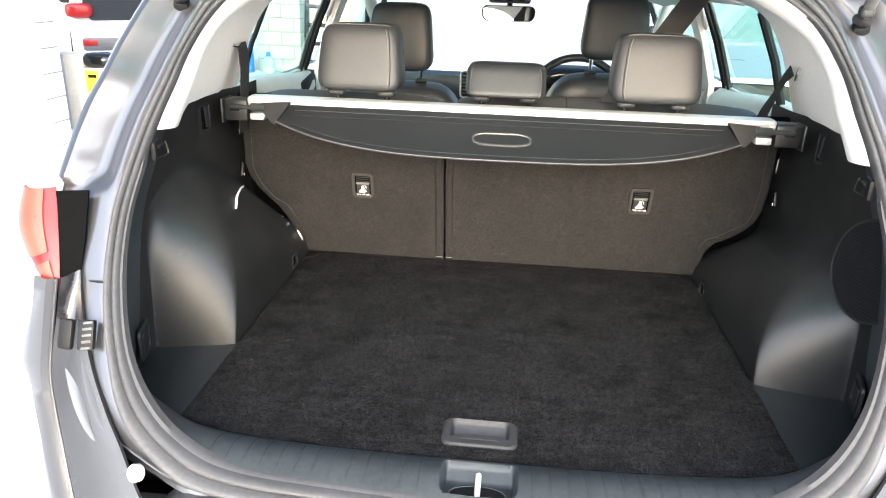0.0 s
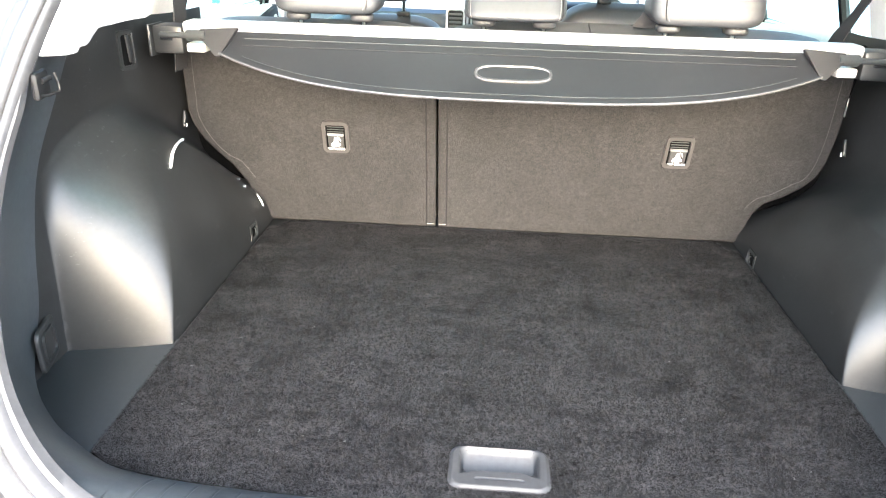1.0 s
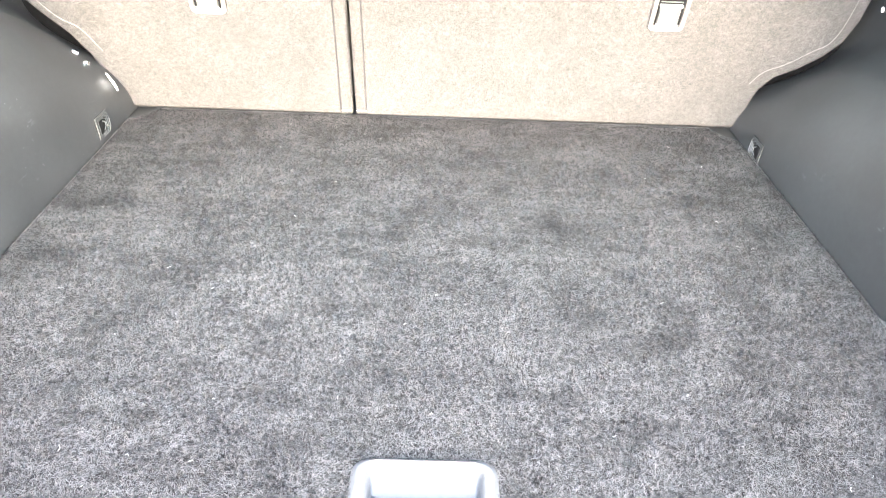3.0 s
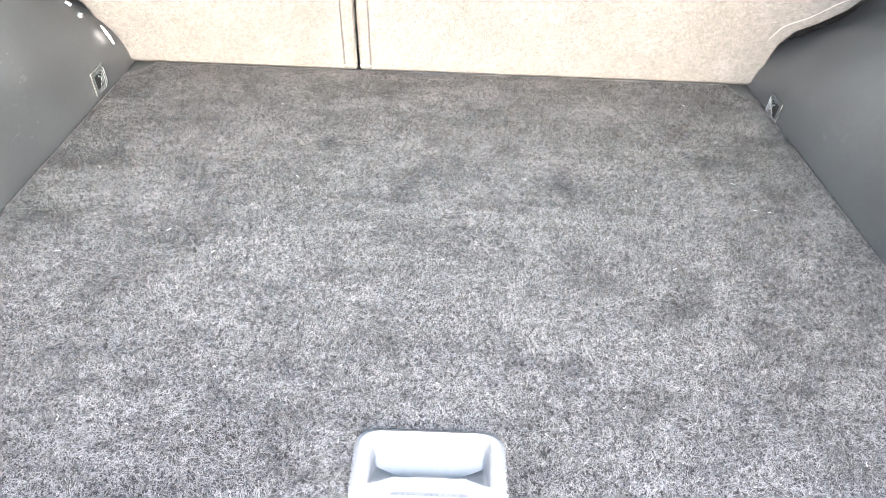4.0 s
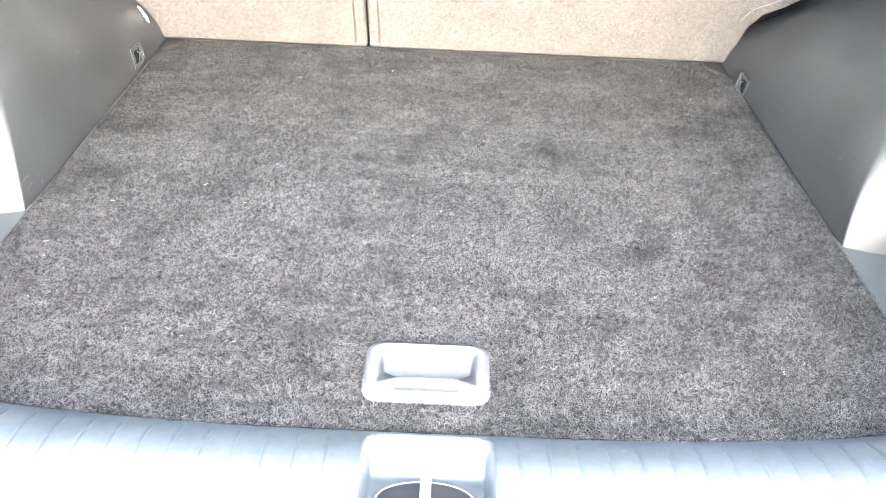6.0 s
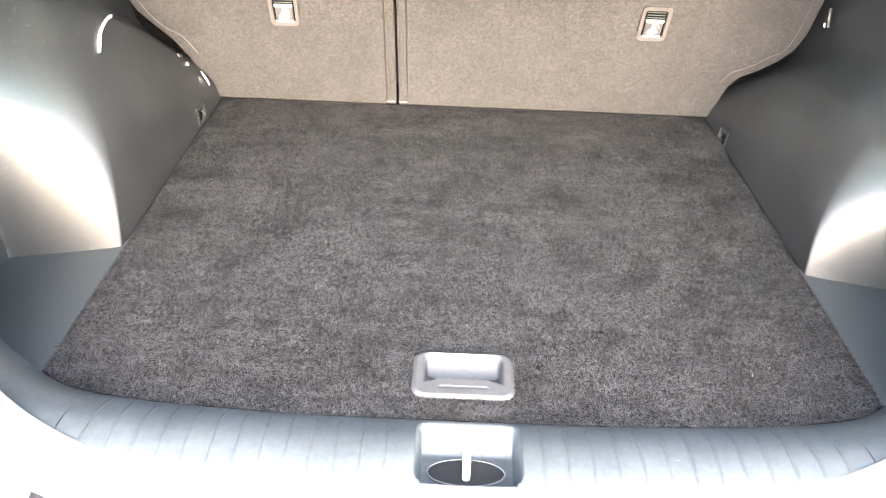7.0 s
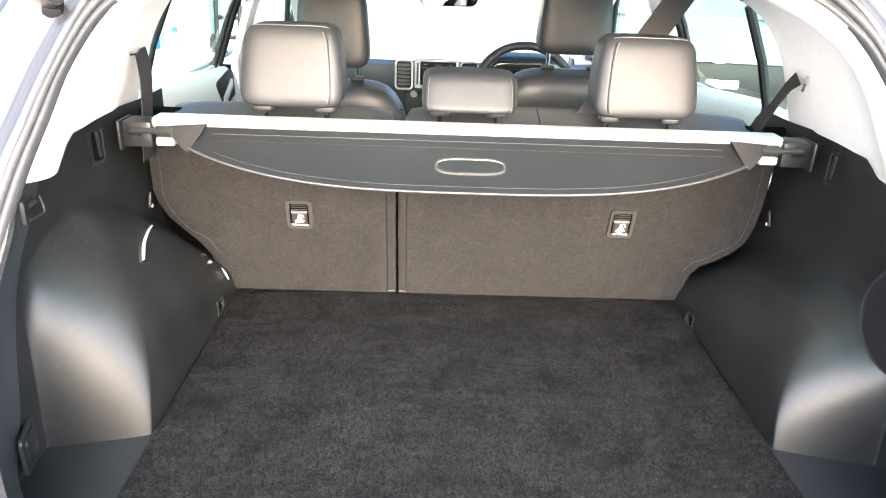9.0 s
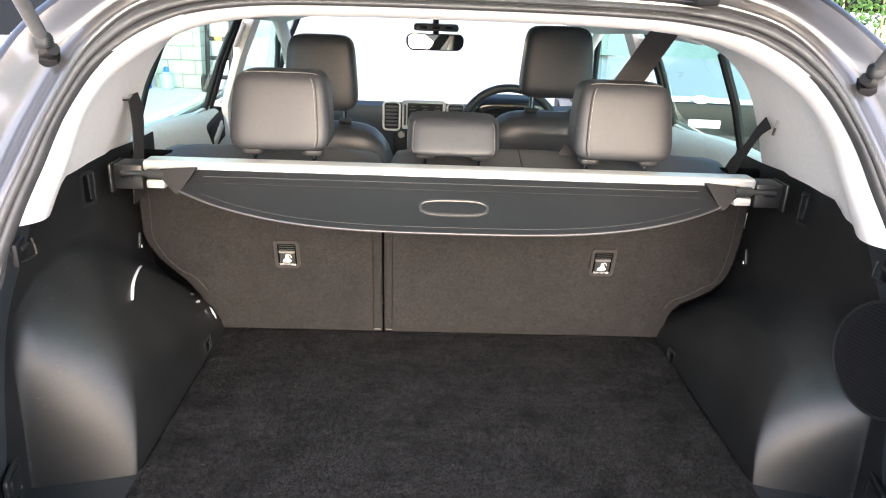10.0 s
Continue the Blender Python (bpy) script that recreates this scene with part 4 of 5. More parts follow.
part("strap_band", tube(pts, [.002] + [.0045] * 10 + [.003], 8, flat=0.5), M_WHITE, strap)

# storage pocket cover low in the corners
for s in (1, -1):
    cover = thing("pocket_cover", "black plastic storage pocket cover in the boot corner", "cover", "pocket covers")
    place = Matrix.Translation((s * .660, .222, .786)) @ euler(0, 0, -s * 16).to_4x4() @ Matrix(((0, 0, -s, 0), (1, 0, 0, 0), (0, 1, 0, 0), (0, 0, 0, 1)))
    part("cover_panel", plate(round_rect(.072, .066, .012), .006, .003, place), M_TRIM, cover)
    part("cover_grip", frame_ring(round_rect(.050, .048, .010), round_rect(.040, .038, .007), .009, place), M_TRIM, cover, "worn grip rim")

# speaker grille in one side trim
grille = thing("speaker_grille", "round black perforated speaker grille in the side trim", "speaker")
place = Matrix.Translation((.664, .284, .998)) @ euler(0, 6, 16).to_4x4() @ Matrix(((0, 0, -1, 0), (1, 0, 0, 0), (0, 1, 0, 0), (0, 0, 0, 1)))
oval = [(.088 * math.cos(a), .090 * math.sin(a)) for a in np.linspace(0, math.tau, 49)[:-1]]
part("grille_disc", plate(oval, .008, .003, place), M_BLACK, grille)
part("rim_edge", tube([place @ Vector((x * 1.02, y * 1.02, .0095)) for x, y in oval], .0008, 6, True), M_TABGREY, grille, "thin grey rim edge")
part("grille_rim", frame_ring([(x * 1.03, y * 1.03) for x, y in oval], [(x * .97, y * .97) for x, y in oval], .010, place), M_TRIM, grille, "raised rim")
for k in range(30):
    z = -.085 + .17 * k / 29
    w = .070 * math.sqrt(max(0.02, 1 - (z / .095) ** 2))
    bm = tube([place @ Vector((x, z, .0082)) for x in (-w, 0, w)], .0009, 5)
    part("grille_bar", bm, M_BLACK, grille)

# ---- cargo cover ----
cargo = thing("cargo_cover", "black retractable cargo cover with a silver roller across the boot", "cargo cover")
part("roller_case", box((0, .645, 1.184), (1.15, .046, .022), .007, seg=3), M_ALU, cargo, "brushed silver roller case")


def hem(x):
    """Length of the board from the roller to its bowed edge."""
    return 0.1175 - 0.66 * abs(x) ** 3.13


def board(x, v, out=0.0):
    """A point on the sloping board, v down from the roller, out above its face."""
    return Vector((x, .6195 - .724 * v - .69 * out, 1.181 - .69 * v + .724 * out - .003 * math.sin(math.pi * min(1, v / .1175))))


part("cover_flap", sheet([[board(x, hem(x) * k / 14) for x in np.linspace(-.502, .502, 81)] for k in range(15)], thick=.0025), M_VINYL, cargo, "black vinyl board with a bowed rear edge", 60)
part("hem_piping", tube([board(x, hem(x) + .001) for x in np.linspace(-.500, .500, 81)], .0024, 8), M_PIPING, cargo, "grey hem piping")
part("hem_stitching", tube([board(x, hem(x) - .012, .001) for x in np.linspace(-.46, .46, 61)], .0004, 5), M_TABGREY, cargo)
for v in (.013, .026):
    part("fold_line", tube([board(x, v, .0008) for x in np.linspace(-.46, .46, 41)], .0007, 5), M_BLACK if v > .02 else M_TABGREY, cargo)
oval = [(.0613 * (1 if math.cos(a) > 0 else -1) * abs(math.cos(a)) ** .55, .0150 * (1 if math.sin(a) > 0 else -1) * abs(math.sin(a)) ** .75) for a in np.linspace(0, math.tau, 41)[:-1]]
grip = part("grip", tube([board(x, .0625 - z, .0015) for x, z in oval], .0030, 8, True), M_GRIP, cargo, "grey oval grip rim")
part("grip_slot", plate([(x, z) for x, z in oval], .002, 0, Matrix.Translation(board(0, .0625, .0005)) @ euler(43.6, 0, 0).to_4x4()), M_VINYL, grip, "dark grip opening")
for s in (1, -1):
    bm = plate([(s * .470, .020), (s * .535, .015), (s * .537, .003), (s * .506, -.030), (s * .499, -.030)][::s], .008, 0, Matrix.Translation((0, .605, 1.168)) @ euler(66, 0, 0).to_4x4())
    part("end_tab", bm, M_BLACK, cargo, "dark grey plastic corner tab")
    part("guide_pin", tube([(s * .525, .605, 1.174), (s * .560, .610, 1.173), (s * .561, .610, 1.173), (s * .610, .614, 1.172)], [.0095, .0095, .005, .005], 10), M_TABGREY, cargo, "grey guide pin")
    part("end_cap", box((s * .601, .645, 1.163), (.054, .052, .048), .006), M_TRIM, cargo, "dark grey end cap")
    part("cap_slot", box((s * .602, .6175, 1.168), (.022, .004, .012), .001), M_GLOSS, cargo)
    part("cap_flange", box((s * .631, .642, 1.161), (.006, .060, .054), .003), M_TRIM, cargo)
    part("silver_foot", box((s * .552, .632, 1.151), (.034, .028, .016), .004), M_ALU, cargo, "silver foot of the roller")

# ---- rear seat in two parts ----
TILT = math.atan(0.26)


def on_back(x, z, out=0.0):
    """A point on the rear face of the seat back, out metres proud of it toward the boot."""
    return Vector((x, .871 - .26 * (z - F) - out * math.cos(TILT), z - out * math.sin(TILT)))


def back_plate(outline, thick, bevel, out=0.0):
    o = on_back(0, F, out)
    up = Vector((0, -math.sin(TILT), math.cos(TILT)))
    nrm = Vector((0, -math.cos(TILT), -math.sin(TILT)))
    place = Matrix(((1, up.x, nrm.x, o.x), (0, up.y, nrm.y, o.y), (0, up.z, nrm.z, o.z), (0, 0, 0, 1)))
    return plate([(x, (z - F) / math.cos(TILT)) for x, z in outline], thick, bevel, place), place


def headrest(parent, x, z0, w, h, d, y, lean, slope, name="headrest"):
    """Leather headrest with stitched side seams, on two posts with collars."""
    def shape(v):
        k = (v.z + 1) / 2
        return Vector((v.x * (1 - slope * k * k), v.y * (1 - .15 * k) + lean * k, v.z))
    hr = part(name, cushion((x, y, z0 + h / 2), (w, d, h), 6.8, 22, None, shape), M_LEATHER, parent, "dark grey leather headrest with pale stitching", 60)
    for e in ((1, -1) if h < .1 else (1,) if x < 0 else (-1,)):
        line = []
        for k in range(17):
            t = -0.93 + 1.86 * k / 16
            q = Vector((e * (.74 if h > .1 else .93), -1.0, t))
            r = sum(abs(c) ** 6.8 for c in q) ** (1 / 6.8)
            q = shape(q / r)
            line.append((x + q.x * w / 2, y + q.y * d / 2 - .0008, z0 + h / 2 + q.z * h / 2))
        part("stitching", tube(line, .0005, 5), M_STITCH, hr, "pale side stitching")
        part("seam", tube([(a + e * .004, b + .0006, c) for a, b, c in line], .0011, 5), M_BLACK, hr)
    for e in (1, -1):
        part("post", tube([(x + e * w * .30, y + .01, z0 - .05), (x + e * w * .30, y + .01, z0 + .02)], .006, 10), M_CHROME, hr, "chrome post")
        part("collar", cushion((x + e * w * .30, y - .004, z0 - .006), (.042, .034, .016), 3.5, 8), M_LEATHER, hr, "black post collar")
    if h > .1:
        line = []
        for k in range(25):
            t = -0.86 + 1.72 * k / 24
            q = Vector((t, -.80, 1.0))
            r = sum(abs(c) ** 6.8 for c in q) ** (1 / 6.8)
            q = shape(q / r)
            line.append((x + q.x * w / 2, y + q.y * d / 2, z0 + h / 2 + q.z * h / 2 + .0006))
        part("stitching", tube(line, .0008, 5), M_STITCH, hr, "pale top stitching")
    return hr


def tether(parent, x):
    """Recessed top-tether cover with its symbol and lettering."""
    o = (.961 - F) / math.cos(TILT)
    _, place = back_plate([(0, F), (.1, F), (.1, F + .1)], .001, 0)
    here = place @ Matrix.Translation((x, o, .020))
    cov = part("tether_cover", frame_ring(round_rect(.055, .072, .010), round_rect(.041, .056, .005), .005, here), M_FELTFRAME, parent, "grey framed top-tether cover")
    # near-black floor carries the shade of the well in its colour
    part("tether_well", plate(round_rect(.041, .056, .005), .0012, 0, here), M_DARKMATT, cov)
    for k in range(3):
        part("well_rib", box((0, 0, 0), (.034, .0016, .0016), .0004), M_TABGREY, cov).data.transform(here @ Matrix.Translation((0, .012 + .0055 * k, .0022)))
    part("tether_flap", plate(round_rect(.032, .034, .003), .005, .0015, here @ Matrix.Translation((0, -.013, 0))), M_FLAP, cov, "grey flap with a white symbol")
    part("flap_edge", plate([(-.017, .004), (.017, .004), (.017, .008), (-.017, .008)], .006, .0005, here), M_RIB, cov)
    body = [(-.010, -.020), (.004, -.020), (.010, -.016), (.006, -.012), (.003, -.004), (.0005, .001), (-.0025, .000), (-.004, -.010), (-.009, -.014)]
    part("symbol", plate(body, .0006, 0, here @ Matrix.Translation((0, 0, .005))), M_WHITE, cov, "white anchor symbol")
    part("symbol", tube([here @ Vector(p) for p in ((.001, -.004, .0056), (.004, .001, .0056), (.008, -.001, .0056), (.009, -.007, .0056))], .0008, 5), M_WHITE, cov)
    writing("TOP TETHER", .0062, here @ Matrix.Translation((0, -.0262, .0053)), M_WHITE, cov)


SIDE = [(.526, .748), (.528, .80), (.534, .825), (.549, .848), (.580, .864), (.612, .888), (.632, .914), (.642, .95), (.643, 1.014), (.635, 1.10), (.628, 1.165)]
SIDE_L = [(.532, .748), (.545, .79), (.557, .842), (.580, .880), (.606, .908), (.631, .938), (.648, .975), (.653, 1.005), (.650, 1.03), (.643, 1.10), (.634, 1.165)]
def lip(v):
    """The top of the backrest bulges back over the felt panel; its outer side narrows beside the wheel arch."""
    return Vector((v.x - .30 * OUT * max(0.0, OUT * v.x) ** 2 * smooth((.55 - v.z) / .5), v.y - .72 * smooth((v.z - .80) / .16), v.z))


for name_label, x0, side in (("narrow", -.1425, [(-x, z) for x, z in SIDE_L]), ("wide", -.1375, SIDE)):
    seat = thing("rear_seat", f"{name_label} part of the rear seat back with brown-grey felt behind", "car seat", "rear seat backs")
    outline = [(x0, .748), (x0, 1.165)] + side[::-1]
    if x0 < -.14:
        outline = [(x0, 1.165), (x0, .748)] + side
    bm, _ = back_plate(outline[::-1], .020, .007)
    part("back_panel", bm, M_FELT, seat, "brown-grey felt panel, rubbed and dusty", 50)
    e = OUT = 1 if x0 > -.14 else -1
    part("seam_edge", tube([on_back(x0 + e * .019, z, .0203) for z in np.linspace(.75, 1.16, 9)], .0012, 5), M_BLACK, seat, "stitched border beside the split")
    part("end_stitch", tube([on_back(x0 + e * .002, .757, .0203), on_back(x0 + e * .019, .757, .0203)], .0010, 5), M_STITCH, seat)
    inner = [(x - e * .022 * (1 if abs(x) > .3 else 0), z + (.012 if z < .9 else 0)) for x, z in side[2:]]
    part("border_stitching", tube(curve_through([on_back(x, z, .0202) for x, z in inner], 40), .0005, 5), M_FELTFRAME, seat, "stitched border of the felt")
    xa, xb = sorted((x0, side[-1][0]))
    w = xb - xa
    bk = part("backrest", cushion(((xa + xb) / 2, .890, .971 if e > 0 else .966), (w - .004, .160, .468 if e > 0 else .458), 7, 22, euler(14.6, 0, 0), lip), M_REARSEAT, seat, "dark grey leather backrest", 60)
    # added near-black filler; its colour stands in for shade in the deep gap
    part("bolster_edge", box((e * .600, .862, .950), (.140, .020, .46), .004, euler(14.6, 0, 0)), M_DARKMATT, seat, "near-black filler standing for the shaded gap beside the felt")
    part("foot_strip", box(((x0 + side[0][0]) / 2, .874, .744), (abs(side[0][0] - x0) - .004, .03, .012), .004), M_BLACK, seat)
    if x0 < -.14:
        headrest(seat, -.333, 1.208, .194, .146, .105, .718, .55, .13)
        tether(seat, -.3485)
    else:
        headrest(seat, .330, 1.208, .196, .146, .105, .718, .55, .13)
        headrest(seat, 0.0, 1.206, .182, .070, .13, .735, .35, .02)
        tether(seat, .3465)
        ridge = {}
        for v in bk.data.vertices:
            if abs(v.co.x - .145) < .03 and .66 < v.co.y < .86:
                k = round(v.co.y / .012)
                ridge[k] = max(ridge.get(k, 0.0), v.co.z)
        part("top_seam", tube([(.145, .012 * k, ridge[k] + .0004) for k in sorted(ridge) if ridge[k] > 1.14], .0012, 5), M_BLACK, seat)
# bright latch parts and a thin bright sliver in the gap beside the seat
latch = thing("seat_latch", "steel seat latch in the gap beside the seat", "latch")
part("latch_pin", tube([(-.562, .778, .862), (-.556, .782, .857)], .0035, 8), M_CHROME, latch)
part("latch_lever", tube([(-.528, .800, .820), (-.524, .801, .812), (-.519, .801, .802), (-.515, .800, .792)], [.0006, .0019, .0022, .0008], 8), M_ALU, latch, "bright curved sliver")
part("latch_bolt", disc((-.545, .781, .842), .0035, .006, (0, -1, .4), 12), M_CHROME, latch)

# ---- belts ----
belt = thing("seat_belt", "black webbing seat belt through a clip on the pillar trim", "seat belt", "rear belts")
part("webbing", sheet([[(.604, .694, 1.302), (.606, .670, 1.284)], [(.601, .716, 1.280), (.603, .696, 1.268)], [(.599, .750, 1.238), (.601, .728, 1.232)], [(.596, .798, 1.195), (.598, .752, 1.195)], [(.590, .86, 1.11), (.592, .80, 1.11)]], thick=.002), M_BELT, belt)
part("clip_ring", tube([(.612, .662, 1.300), (.606, .655, 1.288), (.608, .662, 1.274)], .0035, 8), M_CHROME, belt, "bright belt clip")
belt = thing("seat_belt", "black webbing seat belt hanging at the pillar trim", "seat belt", "rear belts")
part("webbing", sheet([[(-.606, .668, 1.303), (-.602, .706, 1.306)], [(-.604, .668, 1.280), (-.596, .706, 1.282)], [(-.602, .666, 1.25), (-.597, .708, 1.25)], [(-.604, .664, 1.21), (-.602, .710, 1.21)], [(-.614, .662, 1.10), (-.612, .708, 1.10)]], thick=.002), M_BELT, belt)
part("clip_ring", tube([(-.610, .655, 1.300), (-.602, .660, 1.300), (-.602, .675, 1.304)], .0035, 8), M_CHROME, belt, "bright belt clip")
belt = thing("centre_belt", "black webbing centre seat belt running down from the roof lining", "seat belt", "rear belts")
part("webbing", sheet([[(x + w * .0635, y, z - .002 * math.sin(math.pi * w)) for w in (0, .25, .5, .75, 1)] for x, y, z in
                       ((.419, .850, 1.474), (.402, .843, 1.45), (.367, .830, 1.40), (.332, .817, 1.35), (.297, .806, 1.30), (.261, .797, 1.25), (.222, .785, 1.195))], thick=.0015), M_BELT, belt)

# ---- front seats ----
for x, z0, h, zt in ((-.353, 1.182, .198, 1.135), (.322, 1.240, .186, 1.185)):
    fs = thing("bucket_seat", "dark leather front seat with a tall headrest", "car seat", "front seats")

    def taper(v):
        k = (v.z + 1) / 2
        return Vector((v.x * (1 - .22 * k * k), v.y, v.z))
    part("backrest", cushion((x, 1.47, zt - .31), (.50, .15, .62), 5, 16, euler(10, 0, 0), taper), M_SEATBACK, fs, "", 60)
    part("seat_base", cushion((x, 1.80, .62), (.50, .52, .16), 5, 10), M_SEATBACK, fs, "", 60)
    part("seat_mount", box((x, 1.80, .54), (.40, .40, .06), .01), M_BLACK, fs)
    part("back_seam", tube([(x + t, 1.398, zt - .075) for t in np.linspace(-.2, .2, 9)], .0015, 5), M_BLACK, fs)

    def nar(v):
        k = (v.z + 1) / 2
        return Vector((v.x * (1 - .14 * k), v.y * (1 - .2 * k) + .1 * k, v.z))
    hr = part("headrest", cushion((x, 1.43, z0 + h / 2 - .005), (.212, .11, h + .012), 6, 16, None, nar), M_LEATHER, fs, "dark leather headrest", 60)
    for e in (1, -1):
        part("post", tube([(x + e * .066, 1.43, z0 - .08), (x + e * .066, 1.43, z0 + .02)], .0065, 10), M_CHROME, hr, "chrome post")
        part("post_collar", box((x + e * .066, 1.43, zt + .004), (.036, .03, .012), .004), M_BLACK, hr)

# ---- doors, windows, pillars of the cabin ----
for s in (1, -1):
    for name, y0, y1 in (("rear_door", .82, 1.56), ("front_door", 1.66, 2.70)):
        d = thing(name, "grey trimmed car door with a green-tinted window", "car door", "doors of the car")
        rows = []
        for y in np.linspace(y0, y1, 14):
            up = .038 * smooth((1.56 - y) / .55)
            rows.append([(s * x, y, z) for x, z in ((.70, .50), (.685, .80), (.668, .98), (.660, 1.06 + up), (.672, 1.115 + up), (.700, 1.140 + up), (.735, 1.142 + up))])
        part("door_card", sheet(rows, thick=.01), M_DOORTRIM, d, "grey padded door card", 60)
        part("window_line", box((s * .722, (y0 + y1) / 2, 1.146), (.016, y1 - y0, .008), .003), M_DOORTRIM, d)
        # glass leans inward to the roof
        part("window", sheet([[(s * .722, y0, 1.145), (s * .722, y1, 1.145)], [(s * .665, y0, 1.29), (s * .665, y1, 1.29)], [(s * .605, y0 + .10, 1.415), (s * .605, y1, 1.415)]]), M_GLASS, d, "green-tinted side window", 60)
        part("window_frame", tube([(s * .722, y1, 1.14), (s * .668, y1, 1.29), (s * .606, y1 - .01, 1.425), (s * .60, y0 + .05, 1.425)], .013, 8), M_BLACK, d, "black window frame", 60)
        part("window_channel", tube([(s * .720, y1 - .050, 1.14), (s * .667, y1 - .050, 1.29), (s * .607, y1 - .055, 1.42)], .008, 8), M_BLACK, d, "black window channel", 60)
        if name == "rear_door":
            qb = 0.0 if s > 0 else 0.055
            part("quarter_bar", tube([(s * .715, .990 - qb, 1.14), (s * .668, .982 - qb, 1.28), (s * .61, .972 - qb, 1.40)], .011 if s > 0 else .006, 8), M_BLACK, d, "black bar of the quarter window")
            hb = part("door_handle", box((s * .668, 1.43, 1.094 if s < 0 else 1.0), (.020, .15, .085), .012, euler(8, 0, 0)), M_BLACK, d, "black handle recess")
            part("handle_lever", box((s * .656, 1.42, 1.092 if s < 0 else .998), (.008, .10, .026), .006, euler(25, 0, 0)), M_ALU, hb, "chrome handle lever")
        else:
            part("quarter_bar", tube([(s * .715, y1 - .10, 1.14), (s * .66, y1 - .32, 1.29), (s * .61, y1 - .55, 1.41)], .012, 8), M_BLACK, d)
    rows = [[(s * (x + .006), y, z) for y in (1.61, 1.65, 1.71)] for x, z in ((.70, .6), (.690, .95), (.690, 1.15), (.645, 1.29), (.59, 1.42))]
    part("door_pillar", sheet(rows, thick=.02), M_BEIGE, car, "pale beige door pillar trim")
    part("front_pillar", tube([(s * .60, 2.05, 1.43), (s * .64, 2.45, 1.28), (s * .69, 2.92, 1.04)], .03, 10, flat=.6), M_BEIGE, car, "pale beige windscreen pillar trim")
    part("belt_mount", box((s * .625, 1.60, 1.36), (.014, .035, .08), .005, euler(0, -s * 22, 0)), M_BEIGE, car)
screen_rows = [[(x, y - .06 * (abs(x) / .66) ** 2, z) for x in np.linspace(-.62 - .08 * k, .62 + .08 * k, 15)] for k, (y, z) in enumerate(((2.10, 1.455), (2.55, 1.27), (3.00, 1.04)))]
ws = part("windscreen", sheet(screen_rows), M_CLEAR, car, "clear windscreen", 60)
ws.visible_shadow = False

# ---- dashboard ----
dash = thing("dashboard", "blue-black dashboard with a centre screen and silver-edged vents", "dashboard")
prof = [(2.98, .950), (2.70, .995), (2.45, 1.042), (2.33, 1.068), (2.275, 1.058), (2.262, 1.02), (2.29, .95), (2.33, .85), (2.34, .60)]
part("dash_top", sheet([[(x, y + .10 * (abs(x) / .72) ** 3 * (1 if y < 2.5 else 0), z) for y, z in prof[:4]] for x in np.linspace(-.71, .71, 30)], thick=.01), M_DASHTOP, dash, "sheeny dark dashboard top", 50)
part("dash_face", sheet([[(x, y + .10 * (abs(x) / .72) ** 3, z - .001) for y, z in prof[3:]] for x in np.linspace(-.71, .71, 30)], thick=.01), M_DASH, dash, "", 50)
part("defrost_vent", box((0, 2.80, .985), (1.1, .03, .006), .002), M_BLACK, dash)
for k in range(40):
    part("defrost_slat", box((-.54 + 1.08 * k / 39, 2.80, .989), (.004, .028, .003)), M_GREYPL, dash)
part("light_sensor", cushion((.05, 2.62, 1.015), (.03, .03, .022), 3, 8), M_GREYPL, dash, "small round light sensor")
cs = part("centre_screen", box((-.055, 2.25, 1.030), (.176, .02, .118), .008), M_LIGHTPL, dash, "silver-grey screen surround")
part("display", box((-.050, 2.238, 1.032), (.142, .006, .092), .002), M_SCREEN, cs, "dark display")
for k in range(8):
    part("display_row", box((-.100 + .050 * (k % 3), 2.2345, 1.066 - .012 * (k // 3)), (.026 if k % 2 else .016, .001, .003)), M_GREYPL, cs)
part("side_key_row", box((-.131, 2.238, 1.03), (.008, .004, .085), .002), M_TABGREY, cs)
for x, w in ((-.186, .062), (.075, .064)):
    v = part("air_vent", box((x, 2.262, 1.022), (w, .015, .108), .008), M_BLACK, dash, "black slatted air vent")
    part("vent_frame", tube([(x + a, 2.250, 1.022 + b) for a, b in round_rect(w + .004, .112, .014, 4)], .0042, 6, True), M_ALU, v, "silver vent edge")
    for k in range(6):
        part("vent_slat", box((x, 2.250, .985 + .015 * k), (w - .012, .012, .004), .001, euler(20, 0, 0)), M_GREYPL, v)
part("control_panel", box((-.06, 2.275, .90), (.24, .02, .10), .01), M_BLACK, dash)
part("dial_knob", disc((-.145, 2.258, .945), .014, .014, (0, -1, .2), 20, .002), M_GREYPL, dash, "grey round knob")
part("instrument_cowl", cushion((.285, 2.24, 1.068), (.28, .20, .105), 4, 12), M_BLACK, dash, "", 60)
part("instrument_face", cushion((.285, 2.15, 1.065), (.27, .02, .085), 4, 8), M_GLOSS, dash)
wheel_ob = thing("steering_wheel", "black leather steering wheel with a silver spoke edge", "steering wheel")
tilt = euler(-24, 0, 0)
c0 = Vector((.268, 1.98, 1.005))
part("wheel_rim", tube([c0 + tilt @ Vector((.185 * math.cos(a), 0, .185 * math.sin(a))) for a in np.linspace(0, math.tau, 49)[:-1]], .0155, 10, True), M_LEATHER, wheel_ob)
part("hub", cushion(c0 + Vector((0, .03, 0)), (.15, .05, .12), 4, 8, tilt), M_BLACK, wheel_ob)
